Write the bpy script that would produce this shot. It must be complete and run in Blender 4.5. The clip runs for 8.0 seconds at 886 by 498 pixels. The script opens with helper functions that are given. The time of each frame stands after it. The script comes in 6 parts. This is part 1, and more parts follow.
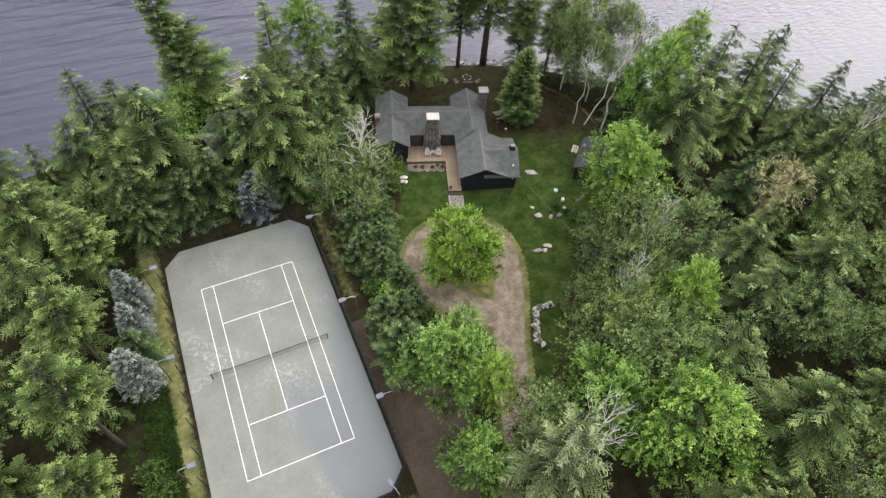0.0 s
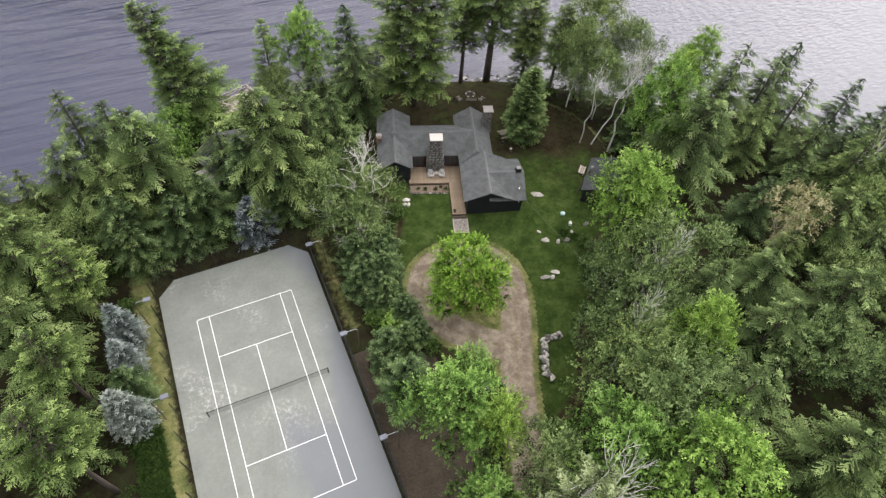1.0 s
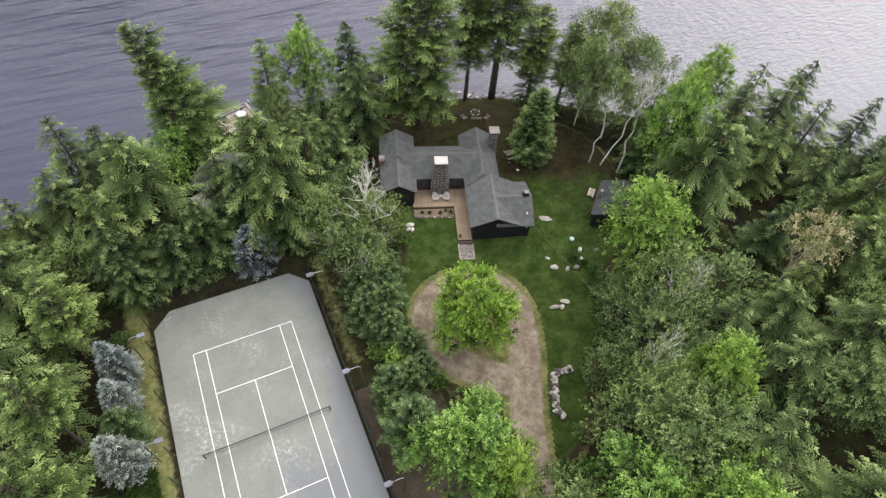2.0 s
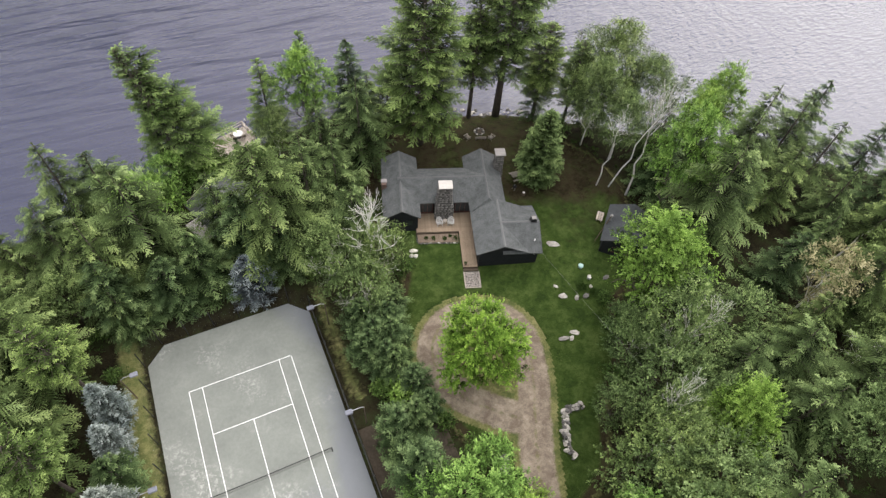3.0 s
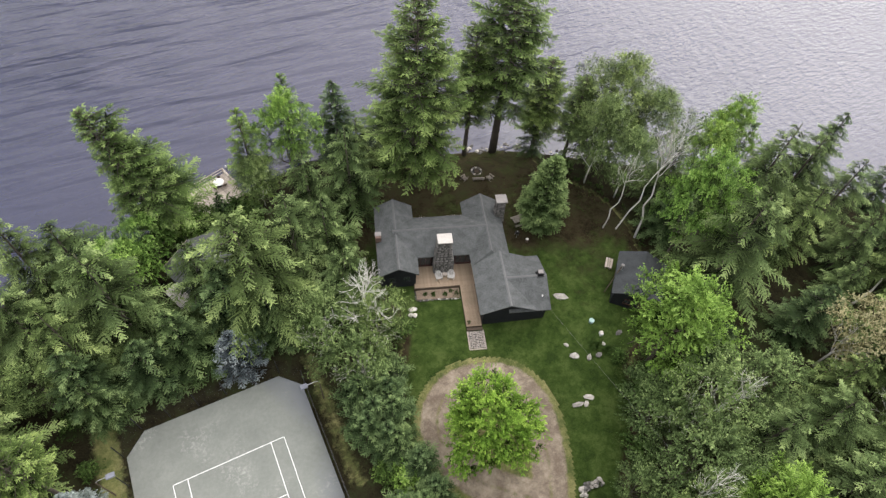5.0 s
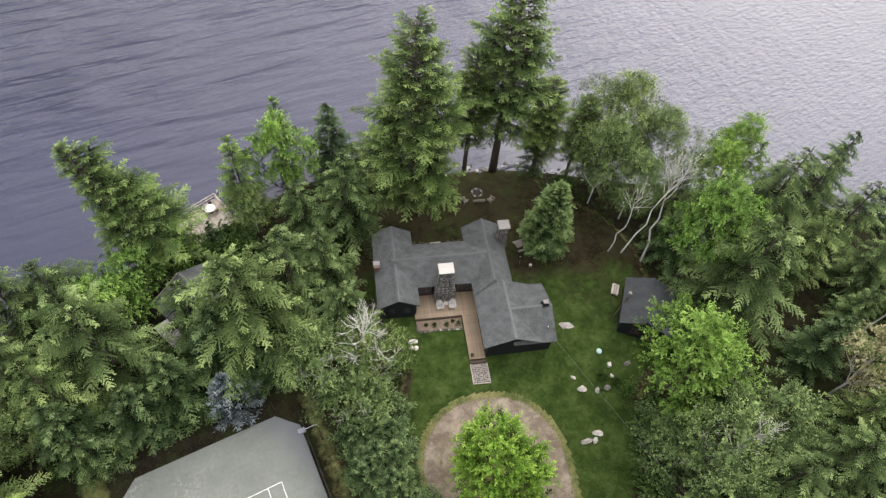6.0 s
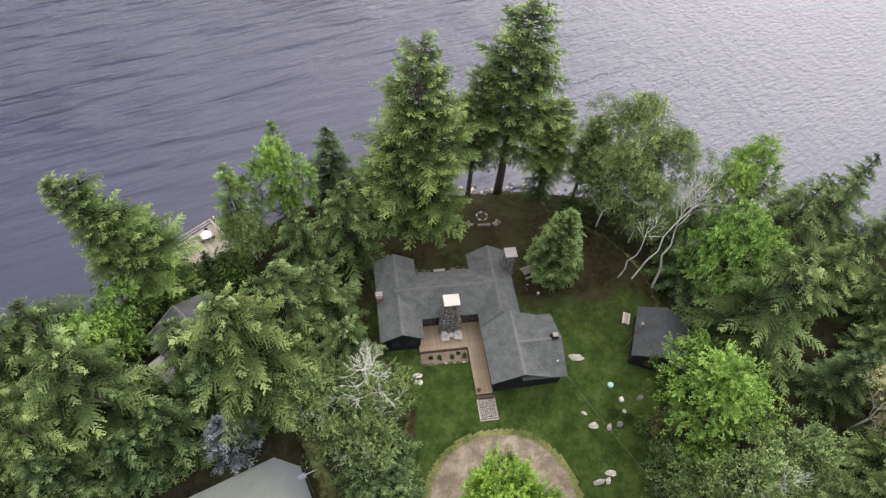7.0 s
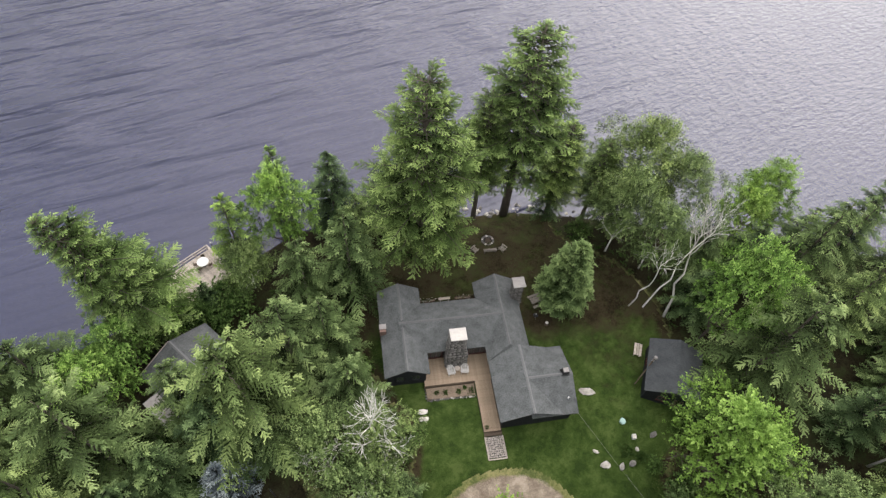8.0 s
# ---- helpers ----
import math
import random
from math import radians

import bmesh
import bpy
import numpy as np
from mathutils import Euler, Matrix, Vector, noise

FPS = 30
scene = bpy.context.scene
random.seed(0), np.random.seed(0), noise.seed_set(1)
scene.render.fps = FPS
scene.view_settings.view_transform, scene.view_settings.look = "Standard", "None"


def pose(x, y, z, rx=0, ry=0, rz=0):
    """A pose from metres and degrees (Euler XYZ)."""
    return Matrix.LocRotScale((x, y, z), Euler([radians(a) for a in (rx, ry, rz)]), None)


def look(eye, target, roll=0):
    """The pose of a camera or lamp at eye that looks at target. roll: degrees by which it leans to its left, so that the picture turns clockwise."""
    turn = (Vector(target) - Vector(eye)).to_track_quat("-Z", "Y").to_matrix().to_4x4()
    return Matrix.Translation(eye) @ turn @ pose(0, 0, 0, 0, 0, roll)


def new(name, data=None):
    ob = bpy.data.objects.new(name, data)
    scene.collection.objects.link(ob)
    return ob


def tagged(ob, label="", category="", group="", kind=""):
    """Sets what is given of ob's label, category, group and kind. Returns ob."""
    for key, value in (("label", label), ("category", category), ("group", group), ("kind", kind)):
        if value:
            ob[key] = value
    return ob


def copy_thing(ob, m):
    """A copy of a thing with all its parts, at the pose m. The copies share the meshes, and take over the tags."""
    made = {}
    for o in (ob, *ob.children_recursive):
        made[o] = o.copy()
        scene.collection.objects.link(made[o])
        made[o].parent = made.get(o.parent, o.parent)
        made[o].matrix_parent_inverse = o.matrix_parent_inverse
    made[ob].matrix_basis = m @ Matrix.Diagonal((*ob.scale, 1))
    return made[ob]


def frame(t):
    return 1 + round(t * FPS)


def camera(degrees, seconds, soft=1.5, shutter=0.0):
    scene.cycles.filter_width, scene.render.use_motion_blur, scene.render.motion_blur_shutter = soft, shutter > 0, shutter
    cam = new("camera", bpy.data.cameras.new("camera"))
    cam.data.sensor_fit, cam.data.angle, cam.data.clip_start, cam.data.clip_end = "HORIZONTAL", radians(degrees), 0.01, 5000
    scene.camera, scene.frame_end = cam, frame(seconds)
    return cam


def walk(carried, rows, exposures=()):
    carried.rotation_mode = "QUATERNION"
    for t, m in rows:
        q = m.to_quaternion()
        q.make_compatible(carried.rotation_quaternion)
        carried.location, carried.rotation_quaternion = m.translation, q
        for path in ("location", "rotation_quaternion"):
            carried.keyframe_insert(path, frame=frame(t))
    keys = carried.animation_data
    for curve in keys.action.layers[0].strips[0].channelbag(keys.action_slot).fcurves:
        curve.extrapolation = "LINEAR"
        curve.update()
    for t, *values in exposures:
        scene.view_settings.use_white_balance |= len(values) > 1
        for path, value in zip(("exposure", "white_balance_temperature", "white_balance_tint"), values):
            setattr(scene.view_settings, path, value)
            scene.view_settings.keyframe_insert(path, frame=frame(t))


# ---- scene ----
# ---- camera: level flight towards the lake ----
cam = camera(74.2, 8.0, 1.4)
PATH = [
    (0, (3.223, -32.203, 60.73), (3.769, -31.166, 59.109), 4.8),
    (0.5, (3.65, -30.283, 60.626), (4.2, -29.245, 59.008), 4.9),
    (1, (4.055, -28.202, 60.533), (4.611, -27.165, 58.915), 5.1),
    (1.5, (4.747, -26.151, 60.482), (5.299, -25.113, 58.864), 4.9),
    (3, (5.977, -19.665, 60.458), (6.544, -18.636, 58.84), 5.5),
    (3.5, (6.739, -17.55, 60.489), (7.305, -16.524, 58.869), 5.3),
    (4, (7.279, -15.457, 60.442), (7.852, -14.433, 58.822), 5.2),
    (4.5, (7.836, -13.278, 60.465), (8.423, -12.264, 58.844), 5.3),
    (6, (9.79, -6.661, 60.637), (10.403, -5.677, 59.007), 5.6),
    (6.5, (10.511, -4.772, 60.507), (11.125, -3.786, 58.879), 5.5),
    (7, (11.126, -2.812, 60.449), (11.742, -1.826, 58.821), 5.4),
    (7.5, (11.794, -0.523, 60.618), (12.41, 0.453, 58.984), 5.5),
    (8, (12.367, 1.655, 60.72), (12.985, 2.623, 59.083), 5.8),
]
walk(cam, [(t, look(eye, target, roll)) for t, eye, target, roll in PATH], [(0.0, 0.47), (8.0, 0.47)])

# ---- sky and sun: bright overcast, sun behind thin cloud over the lake ----
SUN_AZ, SUN_EL = 56.0, 33.0
az, el = radians(SUN_AZ), radians(SUN_EL)
SUN_DIR = Vector((math.cos(el) * math.sin(az), math.cos(el) * math.cos(az), math.sin(el)))
CLOUD = (9.6, 9.7, 9.75)
world = bpy.data.worlds.new("overcast_sky")
scene.world = world
world.use_nodes = True
wn, wl = world.node_tree.nodes, world.node_tree.links
wn.clear()
sky = wn.new("ShaderNodeTexSky")
sky.sky_type, sky.sun_disc = "NISHITA", False
sky.sun_elevation, sky.sun_rotation = radians(SUN_EL), radians(SUN_AZ)
sky.air_density, sky.dust_density, sky.ozone_density = 1.0, 3.0, 1.0
grey = wn.new("ShaderNodeHueSaturation")
grey.inputs["Saturation"].default_value = 0.35
back = wn.new("ShaderNodeBackground")
back.inputs["Strength"].default_value = 0.13
wout = wn.new("ShaderNodeOutputWorld")
# cloud cover, three times as bright overhead as at the horizon
tc = wn.new("ShaderNodeTexCoord")
sep = wn.new("ShaderNodeSeparateXYZ")
wl.new(tc.outputs["Generated"], sep.inputs[0])
grad = wn.new("ShaderNodeMapRange")
grad.inputs["From Min"].default_value, grad.inputs["From Max"].default_value = 0.0, 1.0
grad.inputs["To Min"].default_value, grad.inputs["To Max"].default_value = 0.62, 1.5
wl.new(sep.outputs[2], grad.inputs["Value"])
deck = wn.new("ShaderNodeVectorMath")
deck.operation = "SCALE"
warm = wn.new("ShaderNodeMix")
warm.data_type = "RGBA"
warm.inputs["A"].default_value, warm.inputs["B"].default_value = (*CLOUD, 1), (10.1, 9.6, 9.6, 1)
wl.new(warm.outputs["Result"], deck.inputs[0])
# the cloud glows broadly round the hidden sun
toward = wn.new("ShaderNodeVectorMath")
toward.operation = "DOT_PRODUCT"
toward.inputs[1].default_value = SUN_DIR
wl.new(tc.outputs["Generated"], toward.inputs[0])
glow = wn.new("ShaderNodeMapRange")
glow.interpolation_type = "SMOOTHERSTEP"
glow.inputs["From Min"].default_value, glow.inputs["From Max"].default_value = 0.15, 1.05
glow.inputs["To Min"].default_value, glow.inputs["To Max"].default_value = 1.0, 2.25
wl.new(toward.outputs["Value"], glow.inputs["Value"])
blush = wn.new("ShaderNodeMath")
blush.operation = "SUBTRACT"
blush.inputs[1].default_value = 1.0
wl.new(glow.outputs[0], blush.inputs[0])
wl.new(blush.outputs[0], warm.inputs["Factor"])
veil = wn.new("ShaderNodeMath")
veil.operation = "MULTIPLY"
wl.new(grad.outputs[0], veil.inputs[0])
wl.new(glow.outputs[0], veil.inputs[1])
wl.new(veil.outputs[0], deck.inputs["Scale"])
cloud = wn.new("ShaderNodeMix")
cloud.data_type = "RGBA"
cloud.inputs["Factor"].default_value = 0.84
wl.new(sky.outputs[0], grey.inputs["Color"])
wl.new(grey.outputs[0], cloud.inputs["A"])
wl.new(deck.outputs[0], cloud.inputs["B"])
wl.new(cloud.outputs["Result"], back.inputs["Color"])
wl.new(back.outputs[0], wout.inputs["Surface"])

sun_data = bpy.data.lights.new("sun", "SUN")
sun_data.energy, sun_data.angle, sun_data.color = 0.9, radians(40), (1.0, 0.97, 0.92)
sun = new("sun", sun_data)
sun.matrix_world = look(SUN_DIR * 200, (0, 0, 0))


# ---- materials ----
def new_mat(name):
    m = bpy.data.materials.new(name)
    m.use_nodes = True
    nt = m.node_tree
    return m, nt, nt.nodes["Principled BSDF"]


def ramp(nt, fac, stops):
    r = nt.nodes.new("ShaderNodeValToRGB")
    els = r.color_ramp.elements
    while len(els) < len(stops):
        els.new(0.5)
    for e, (p, c) in zip(els, stops):
        e.position, e.color = p, (*c, 1)
    nt.links.new(fac, r.inputs[0])
    return r.outputs[0]


def noise_tex(nt, scale, detail=4, rough=0.6, where="pos", stretch=None, turn=0.0, distort=0.0):
    if where == "pos":
        src = nt.nodes.new("ShaderNodeNewGeometry").outputs["Position"]
    else:
        src = nt.nodes.new("ShaderNodeTexCoord").outputs["Object"]
    if stretch:
        mp = nt.nodes.new("ShaderNodeMapping")
        mp.vector_type = "TEXTURE"
        mp.inputs["Scale"].default_value = stretch
        mp.inputs["Rotation"].default_value = (0, 0, radians(turn))
        nt.links.new(src, mp.inputs[0])
        src = mp.outputs[0]
    n = nt.nodes.new("ShaderNodeTexNoise")
    n.inputs["Scale"].default_value, n.inputs["Detail"].default_value = scale, detail
    n.inputs["Roughness"].default_value, n.inputs["Distortion"].default_value = rough, distort
    nt.links.new(src, n.inputs["Vector"])
    return n.outputs["Fac"]


def mix(nt, fac, a, b, mode="MIX"):
    m = nt.nodes.new("ShaderNodeMix")
    m.data_type, m.blend_type = "RGBA", mode
    for sock, v in ((m.inputs["Factor"], fac), (m.inputs["A"], a), (m.inputs["B"], b)):
        if isinstance(v, (int, float)):
            sock.default_value = v
        elif isinstance(v, tuple):
            sock.default_value = (*v, 1)
        else:
            nt.links.new(v, sock)
    return m.outputs["Result"]


def math_node(nt, op, a, b):
    m = nt.nodes.new("ShaderNodeMath")
    m.operation = op
    for sock, v in ((m.inputs[0], a), (m.inputs[1], b)):
        if isinstance(v, (int, float)):
            sock.default_value = v
        else:
            nt.links.new(v, sock)
    return m.outputs[0]


def bump(nt, bsdf, height, strength=0.5, dist=0.05):
    b = nt.nodes.new("ShaderNodeBump")
    b.inputs["Strength"].default_value, b.inputs["Distance"].default_value = strength, dist
    nt.links.new(height, b.inputs["Height"])
    nt.links.new(b.outputs[0], bsdf.inputs["Normal"])


def surface(name, dark, light, scale=6.0, rough=0.8, big=0.4, bumpy=0.4, metal=0.0, where="obj", vary=0.25, spec=0.3, dist=0.02):
    """Two-scale mottled surface; vary: how much single pieces differ."""
    m, nt, bs = new_mat(name)
    a = noise_tex(nt, scale, 6, 0.65, where)
    b = noise_tex(nt, scale * big * 0.3, 3, 0.6, where)
    s = math_node(nt, "ADD", math_node(nt, "MULTIPLY", a, 0.6), math_node(nt, "MULTIPLY", b, 0.4))
    col = ramp(nt, s, [(0.32, dark), (0.68, light)])
    if vary:
        oi = nt.nodes.new("ShaderNodeObjectInfo")
        v = ramp(nt, oi.outputs["Random"], [(0.0, (1 - vary,) * 3), (1.0, (1.0, 1.0, 1.0))])
        col = mix(nt, 1.0, col, v, "MULTIPLY")
    nt.links.new(col, bs.inputs["Base Color"])
    bs.inputs["Roughness"].default_value, bs.inputs["Metallic"].default_value = rough, metal
    bs.inputs["Specular IOR Level"].default_value = spec
    if bumpy:
        bump(nt, bs, a, bumpy, dist)
    return m


def foliage(name, dark, mid, light, through_light=0.14, rough=0.7, shift=0.08):
    """Leaves: each leaf a little different, each tree a little different."""
    m, nt, bs = new_mat(name)
    gi = nt.nodes.new("ShaderNodeNewGeometry")
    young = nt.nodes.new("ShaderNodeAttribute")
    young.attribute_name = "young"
    # dark end near black: crown shade painted into inner leaves, beside paler young tips
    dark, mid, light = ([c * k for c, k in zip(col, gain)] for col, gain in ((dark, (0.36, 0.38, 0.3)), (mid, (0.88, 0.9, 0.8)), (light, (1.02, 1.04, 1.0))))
    leaf_tone = math_node(nt, "ADD", math_node(nt, "MULTIPLY", gi.outputs["Random Per Island"], 0.12), math_node(nt, "MULTIPLY", young.outputs["Fac"], 0.88))
    col = ramp(nt, leaf_tone, [(0.25, dark), (0.64, mid), (0.95, light)])
    patch = noise_tex(nt, 0.55, 3, 0.6, "pos")
    col = mix(nt, 1.0, col, ramp(nt, patch, [(0.3, (0.72, 0.74, 0.7)), (0.7, (1.18, 1.15, 1.0))]), "MULTIPLY")
    oi = nt.nodes.new("ShaderNodeObjectInfo")
    tint = ramp(nt, oi.outputs["Random"], [(0.0, (1 - shift, 1 - shift * 0.7, 1 - shift * 0.5)), (0.5, (1.0, 1.0, 1.0)), (1.0, (1 + shift, 1 + shift * 0.7, 0.95))])
    col = mix(nt, 1.0, col, tint, "MULTIPLY")
    nt.links.new(col, bs.inputs["Base Color"])
    bs.inputs["Roughness"].default_value, bs.inputs["Specular IOR Level"].default_value = rough, 0.04
    tr = nt.nodes.new("ShaderNodeBsdfTranslucent")
    nt.links.new(mix(nt, 1.0, col, (1.0, 1.05, 0.6), "MULTIPLY"), tr.inputs["Color"])
    ms = nt.nodes.new("ShaderNodeMixShader")
    ms.inputs[0].default_value = through_light
    nt.links.new(bs.outputs[0], ms.inputs[1])
    nt.links.new(tr.outputs[0], ms.inputs[2])
    nt.links.new(ms.outputs[0], nt.nodes["Material Output"].inputs["Surface"])
    return m


def masked(name, attr, under, over, lo=0.35, hi=0.65, grain=1.5, rough=0.9, bumpscale=9.0, bumpy=0.6, dist=0.06):
    """Ground cover: mesh attribute plus noise decides between two mottled colour pairs."""
    m, nt, bs = new_mat(name)
    at = nt.nodes.new("ShaderNodeAttribute")
    at.attribute_name = attr
    n = noise_tex(nt, grain, 5, 0.7)
    f = math_node(nt, "ADD", at.outputs["Fac"], math_node(nt, "MULTIPLY", math_node(nt, "SUBTRACT", n, 0.5), 0.9))
    fac = ramp(nt, f, [(lo, (0, 0, 0)), (hi, (1, 1, 1))])
    cols = []
    for pair, sc in ((under, 2.2), (over, 3.5)):
        a = noise_tex(nt, sc * 3, 6, 0.7)
        b = noise_tex(nt, sc * 0.14, 3, 0.6)
        c = noise_tex(nt, sc * 0.4, 4, 0.65, distort=0.6)
        s = math_node(nt, "ADD", math_node(nt, "MULTIPLY", a, 0.36), math_node(nt, "MULTIPLY", b, 0.36))
        s = math_node(nt, "ADD", s, math_node(nt, "MULTIPLY", c, 0.28))
        cols.append(ramp(nt, s, [(0.42, pair[0]), (0.5, pair[1]), (0.58, pair[2])]))
    nt.links.new(mix(nt, fac, cols[0], cols[1]), bs.inputs["Base Color"])
    bs.inputs["Roughness"].default_value, bs.inputs["Specular IOR Level"].default_value = rough, 0.03
    bump(nt, bs, noise_tex(nt, bumpscale, 5, 0.7), bumpy, dist)
    return m


FOREST = ((0.009, 0.008, 0.005), (0.021, 0.018, 0.010), (0.024, 0.031, 0.012))
GRASS = ((0.018, 0.030, 0.008), (0.031, 0.051, 0.012), (0.054, 0.076, 0.021))
DRYGRASS = ((0.06, 0.075, 0.025), (0.115, 0.12, 0.045), (0.19, 0.175, 0.08))
GRAVEL = ((0.122, 0.096, 0.074), (0.182, 0.148, 0.114), (0.275, 0.230, 0.182))
NEEDLES = ((0.015, 0.012, 0.007), (0.036, 0.028, 0.016), (0.034, 0.034, 0.016))
M_GROUND = masked("forest_floor", "verge", FOREST, DRYGRASS)
M_LAWN = masked("lawn_grass", "lush", NEEDLES, GRASS, 0.3, 0.7, 0.7)
M_DRIVE = masked("gravel_drive", "track", DRYGRASS, GRAVEL, 0.32, 0.6, 1.3, 0.95, 14.0, 0.5, 0.03)
M_BARK = surface("bark", (0.035, 0.028, 0.022), (0.11, 0.09, 0.075), 9, 0.95, bumpy=0.9, dist=0.06)
M_WHITEBARK = surface("birch_bark", (0.42, 0.4, 0.36), (0.8, 0.78, 0.74), 5, 0.8, bumpy=0.3)
M_DEADWOOD = surface("dead_wood", (0.32, 0.3, 0.28), (0.66, 0.63, 0.59), 6, 0.9, bumpy=0.4)
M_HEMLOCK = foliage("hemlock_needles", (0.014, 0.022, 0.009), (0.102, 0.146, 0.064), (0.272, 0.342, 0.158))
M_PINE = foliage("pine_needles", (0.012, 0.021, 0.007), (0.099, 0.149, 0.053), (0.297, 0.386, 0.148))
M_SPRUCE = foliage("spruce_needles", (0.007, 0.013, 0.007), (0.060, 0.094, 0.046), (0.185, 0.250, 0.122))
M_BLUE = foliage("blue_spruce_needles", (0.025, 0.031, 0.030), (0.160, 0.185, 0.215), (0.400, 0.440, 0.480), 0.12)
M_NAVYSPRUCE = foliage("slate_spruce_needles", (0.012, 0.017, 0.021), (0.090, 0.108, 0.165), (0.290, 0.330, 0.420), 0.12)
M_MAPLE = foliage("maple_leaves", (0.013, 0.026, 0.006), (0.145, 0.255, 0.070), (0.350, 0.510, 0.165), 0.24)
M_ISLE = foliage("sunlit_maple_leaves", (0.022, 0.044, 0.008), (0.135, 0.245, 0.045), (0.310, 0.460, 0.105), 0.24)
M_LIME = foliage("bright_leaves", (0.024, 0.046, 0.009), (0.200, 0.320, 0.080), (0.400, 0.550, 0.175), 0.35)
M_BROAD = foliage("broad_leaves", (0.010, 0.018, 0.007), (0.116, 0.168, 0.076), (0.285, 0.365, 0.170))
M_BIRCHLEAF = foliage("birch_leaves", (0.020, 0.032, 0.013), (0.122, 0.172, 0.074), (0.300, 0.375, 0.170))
M_CEDAR = foliage("cedar_sprays", (0.017, 0.030, 0.011), (0.110, 0.160, 0.074), (0.240, 0.315, 0.150))
M_TAN = foliage("browning_leaves", (0.170, 0.150, 0.085), (0.340, 0.310, 0.220), (0.480, 0.440, 0.320))
M_PALEHEM = foliage("bleached_needles", (0.05, 0.066, 0.036), (0.165, 0.2, 0.11), (0.35, 0.4, 0.24), 0.15)
M_LARCH = foliage("larch_needles", (0.022, 0.042, 0.010), (0.120, 0.190, 0.055), (0.300, 0.420, 0.130), 0.2)
M_FERN = foliage("undergrowth_leaves", (0.020, 0.036, 0.012), (0.060, 0.104, 0.032), (0.140, 0.205, 0.068))
M_TURF = foliage("turf_blades", (0.030, 0.050, 0.012), (0.042, 0.066, 0.018), (0.110, 0.118, 0.046), 0.2)
M_ROOF = surface("asphalt_shingle", (0.032, 0.035, 0.036), (0.122, 0.127, 0.127), 9, 0.92, bumpy=0.9, vary=0.12)
M_SHEDROOF = surface("dark_shingle", (0.022, 0.025, 0.027), (0.060, 0.064, 0.068), 8, 0.92, bumpy=0.6, vary=0.0)
M_RIDGE = surface("ridge_shingle", (0.09, 0.092, 0.094), (0.15, 0.15, 0.15), 7, 0.9, bumpy=0.4)
M_SIDING = surface("black_stained_siding", (0.006, 0.007, 0.009), (0.016, 0.018, 0.022), 4, 0.7, bumpy=0.3)
M_TRIM = surface("maroon_trim", (0.04, 0.012, 0.01), (0.09, 0.026, 0.02), 6, 0.6)
M_DECK = surface("deck_boards", (0.2, 0.146, 0.1), (0.33, 0.25, 0.178), 5, 0.75, bumpy=0.3, vary=0.16)
M_GREYWOOD = surface("weathered_boards", (0.270, 0.228, 0.188), (0.540, 0.475, 0.410), 5, 0.85, bumpy=0.4, vary=0.35)
M_DARKWOOD = surface("dark_timber", (0.05, 0.035, 0.025), (0.12, 0.09, 0.065), 6, 0.85)
M_STONE = surface("field_stone", (0.05, 0.047, 0.045), (0.24, 0.225, 0.212), 3.5, 0.9, bumpy=0.7, vary=0.55, dist=0.04)
M_MORTAR = surface("mortar", (0.035, 0.034, 0.032), (0.09, 0.085, 0.08), 8, 0.95)
M_PALESTONE = surface("pale_stone", (0.42, 0.38, 0.34), (0.8, 0.76, 0.7), 3, 0.85, bumpy=0.5, vary=0.3)
M_ROCK = surface("weathered_rock", (0.17, 0.155, 0.14), (0.64, 0.6, 0.54), 3.2, 0.9, bumpy=0.8, vary=0.4, dist=0.05)
M_OLDWOOD = surface("old_grey_timber", (0.13, 0.112, 0.095), (0.32, 0.285, 0.245), 5, 0.85, bumpy=0.4, vary=0.25)
M_CAP = surface("concrete_cap", (0.46, 0.43, 0.4), (0.64, 0.6, 0.56), 3, 0.85, bumpy=0.2)
M_GREYCAP = surface("grey_cap", (0.2, 0.185, 0.18), (0.34, 0.315, 0.3), 3, 0.85, bumpy=0.2)
M_BRICK = surface("brown_brick", (0.11, 0.066, 0.052), (0.22, 0.145, 0.12), 8, 0.9, vary=0.35)
M_COBBLE = surface("path_cobble", (0.2, 0.172, 0.15), (0.45, 0.4, 0.36), 5, 0.9, bumpy=0.5, vary=0.35)
M_WHITE = surface("white_paint", (0.6, 0.59, 0.57), (0.8, 0.79, 0.77), 5, 0.6, bumpy=0.1)
M_CHAIR = surface("worn_white_paint", (0.34, 0.32, 0.3), (0.58, 0.56, 0.54), 6, 0.7, bumpy=0.2)
M_LAMPHEAD = surface("blue_grey_enamel", (0.12, 0.125, 0.155), (0.2, 0.21, 0.25), 5, 0.5, bumpy=0.1)
M_METAL = surface("grey_metal", (0.3, 0.3, 0.32), (0.5, 0.5, 0.53), 5, 0.4, metal=0.6, bumpy=0.1)
M_BLACKMETAL = surface("black_metal", (0.01, 0.01, 0.011), (0.025, 0.025, 0.027), 8, 0.5, metal=0.3, bumpy=0.1)
M_TEAL = surface("teal_plastic", (0.22, 0.34, 0.31), (0.36, 0.5, 0.46), 5, 0.4, bumpy=0.0)
M_MULCH = surface("mulch", (0.12, 0.088, 0.062), (0.31, 0.24, 0.18), 7, 0.95, bumpy=0.8, dist=0.06)
M_LINE = surface("court_line_paint", (0.62, 0.62, 0.6), (0.82, 0.82, 0.8), 2.5, 0.8, bumpy=0.1, vary=0.0, where="pos")
M_CABLE = surface("cable_sheath", (0.1, 0.1, 0.09), (0.2, 0.2, 0.18), 5, 0.6, bumpy=0)
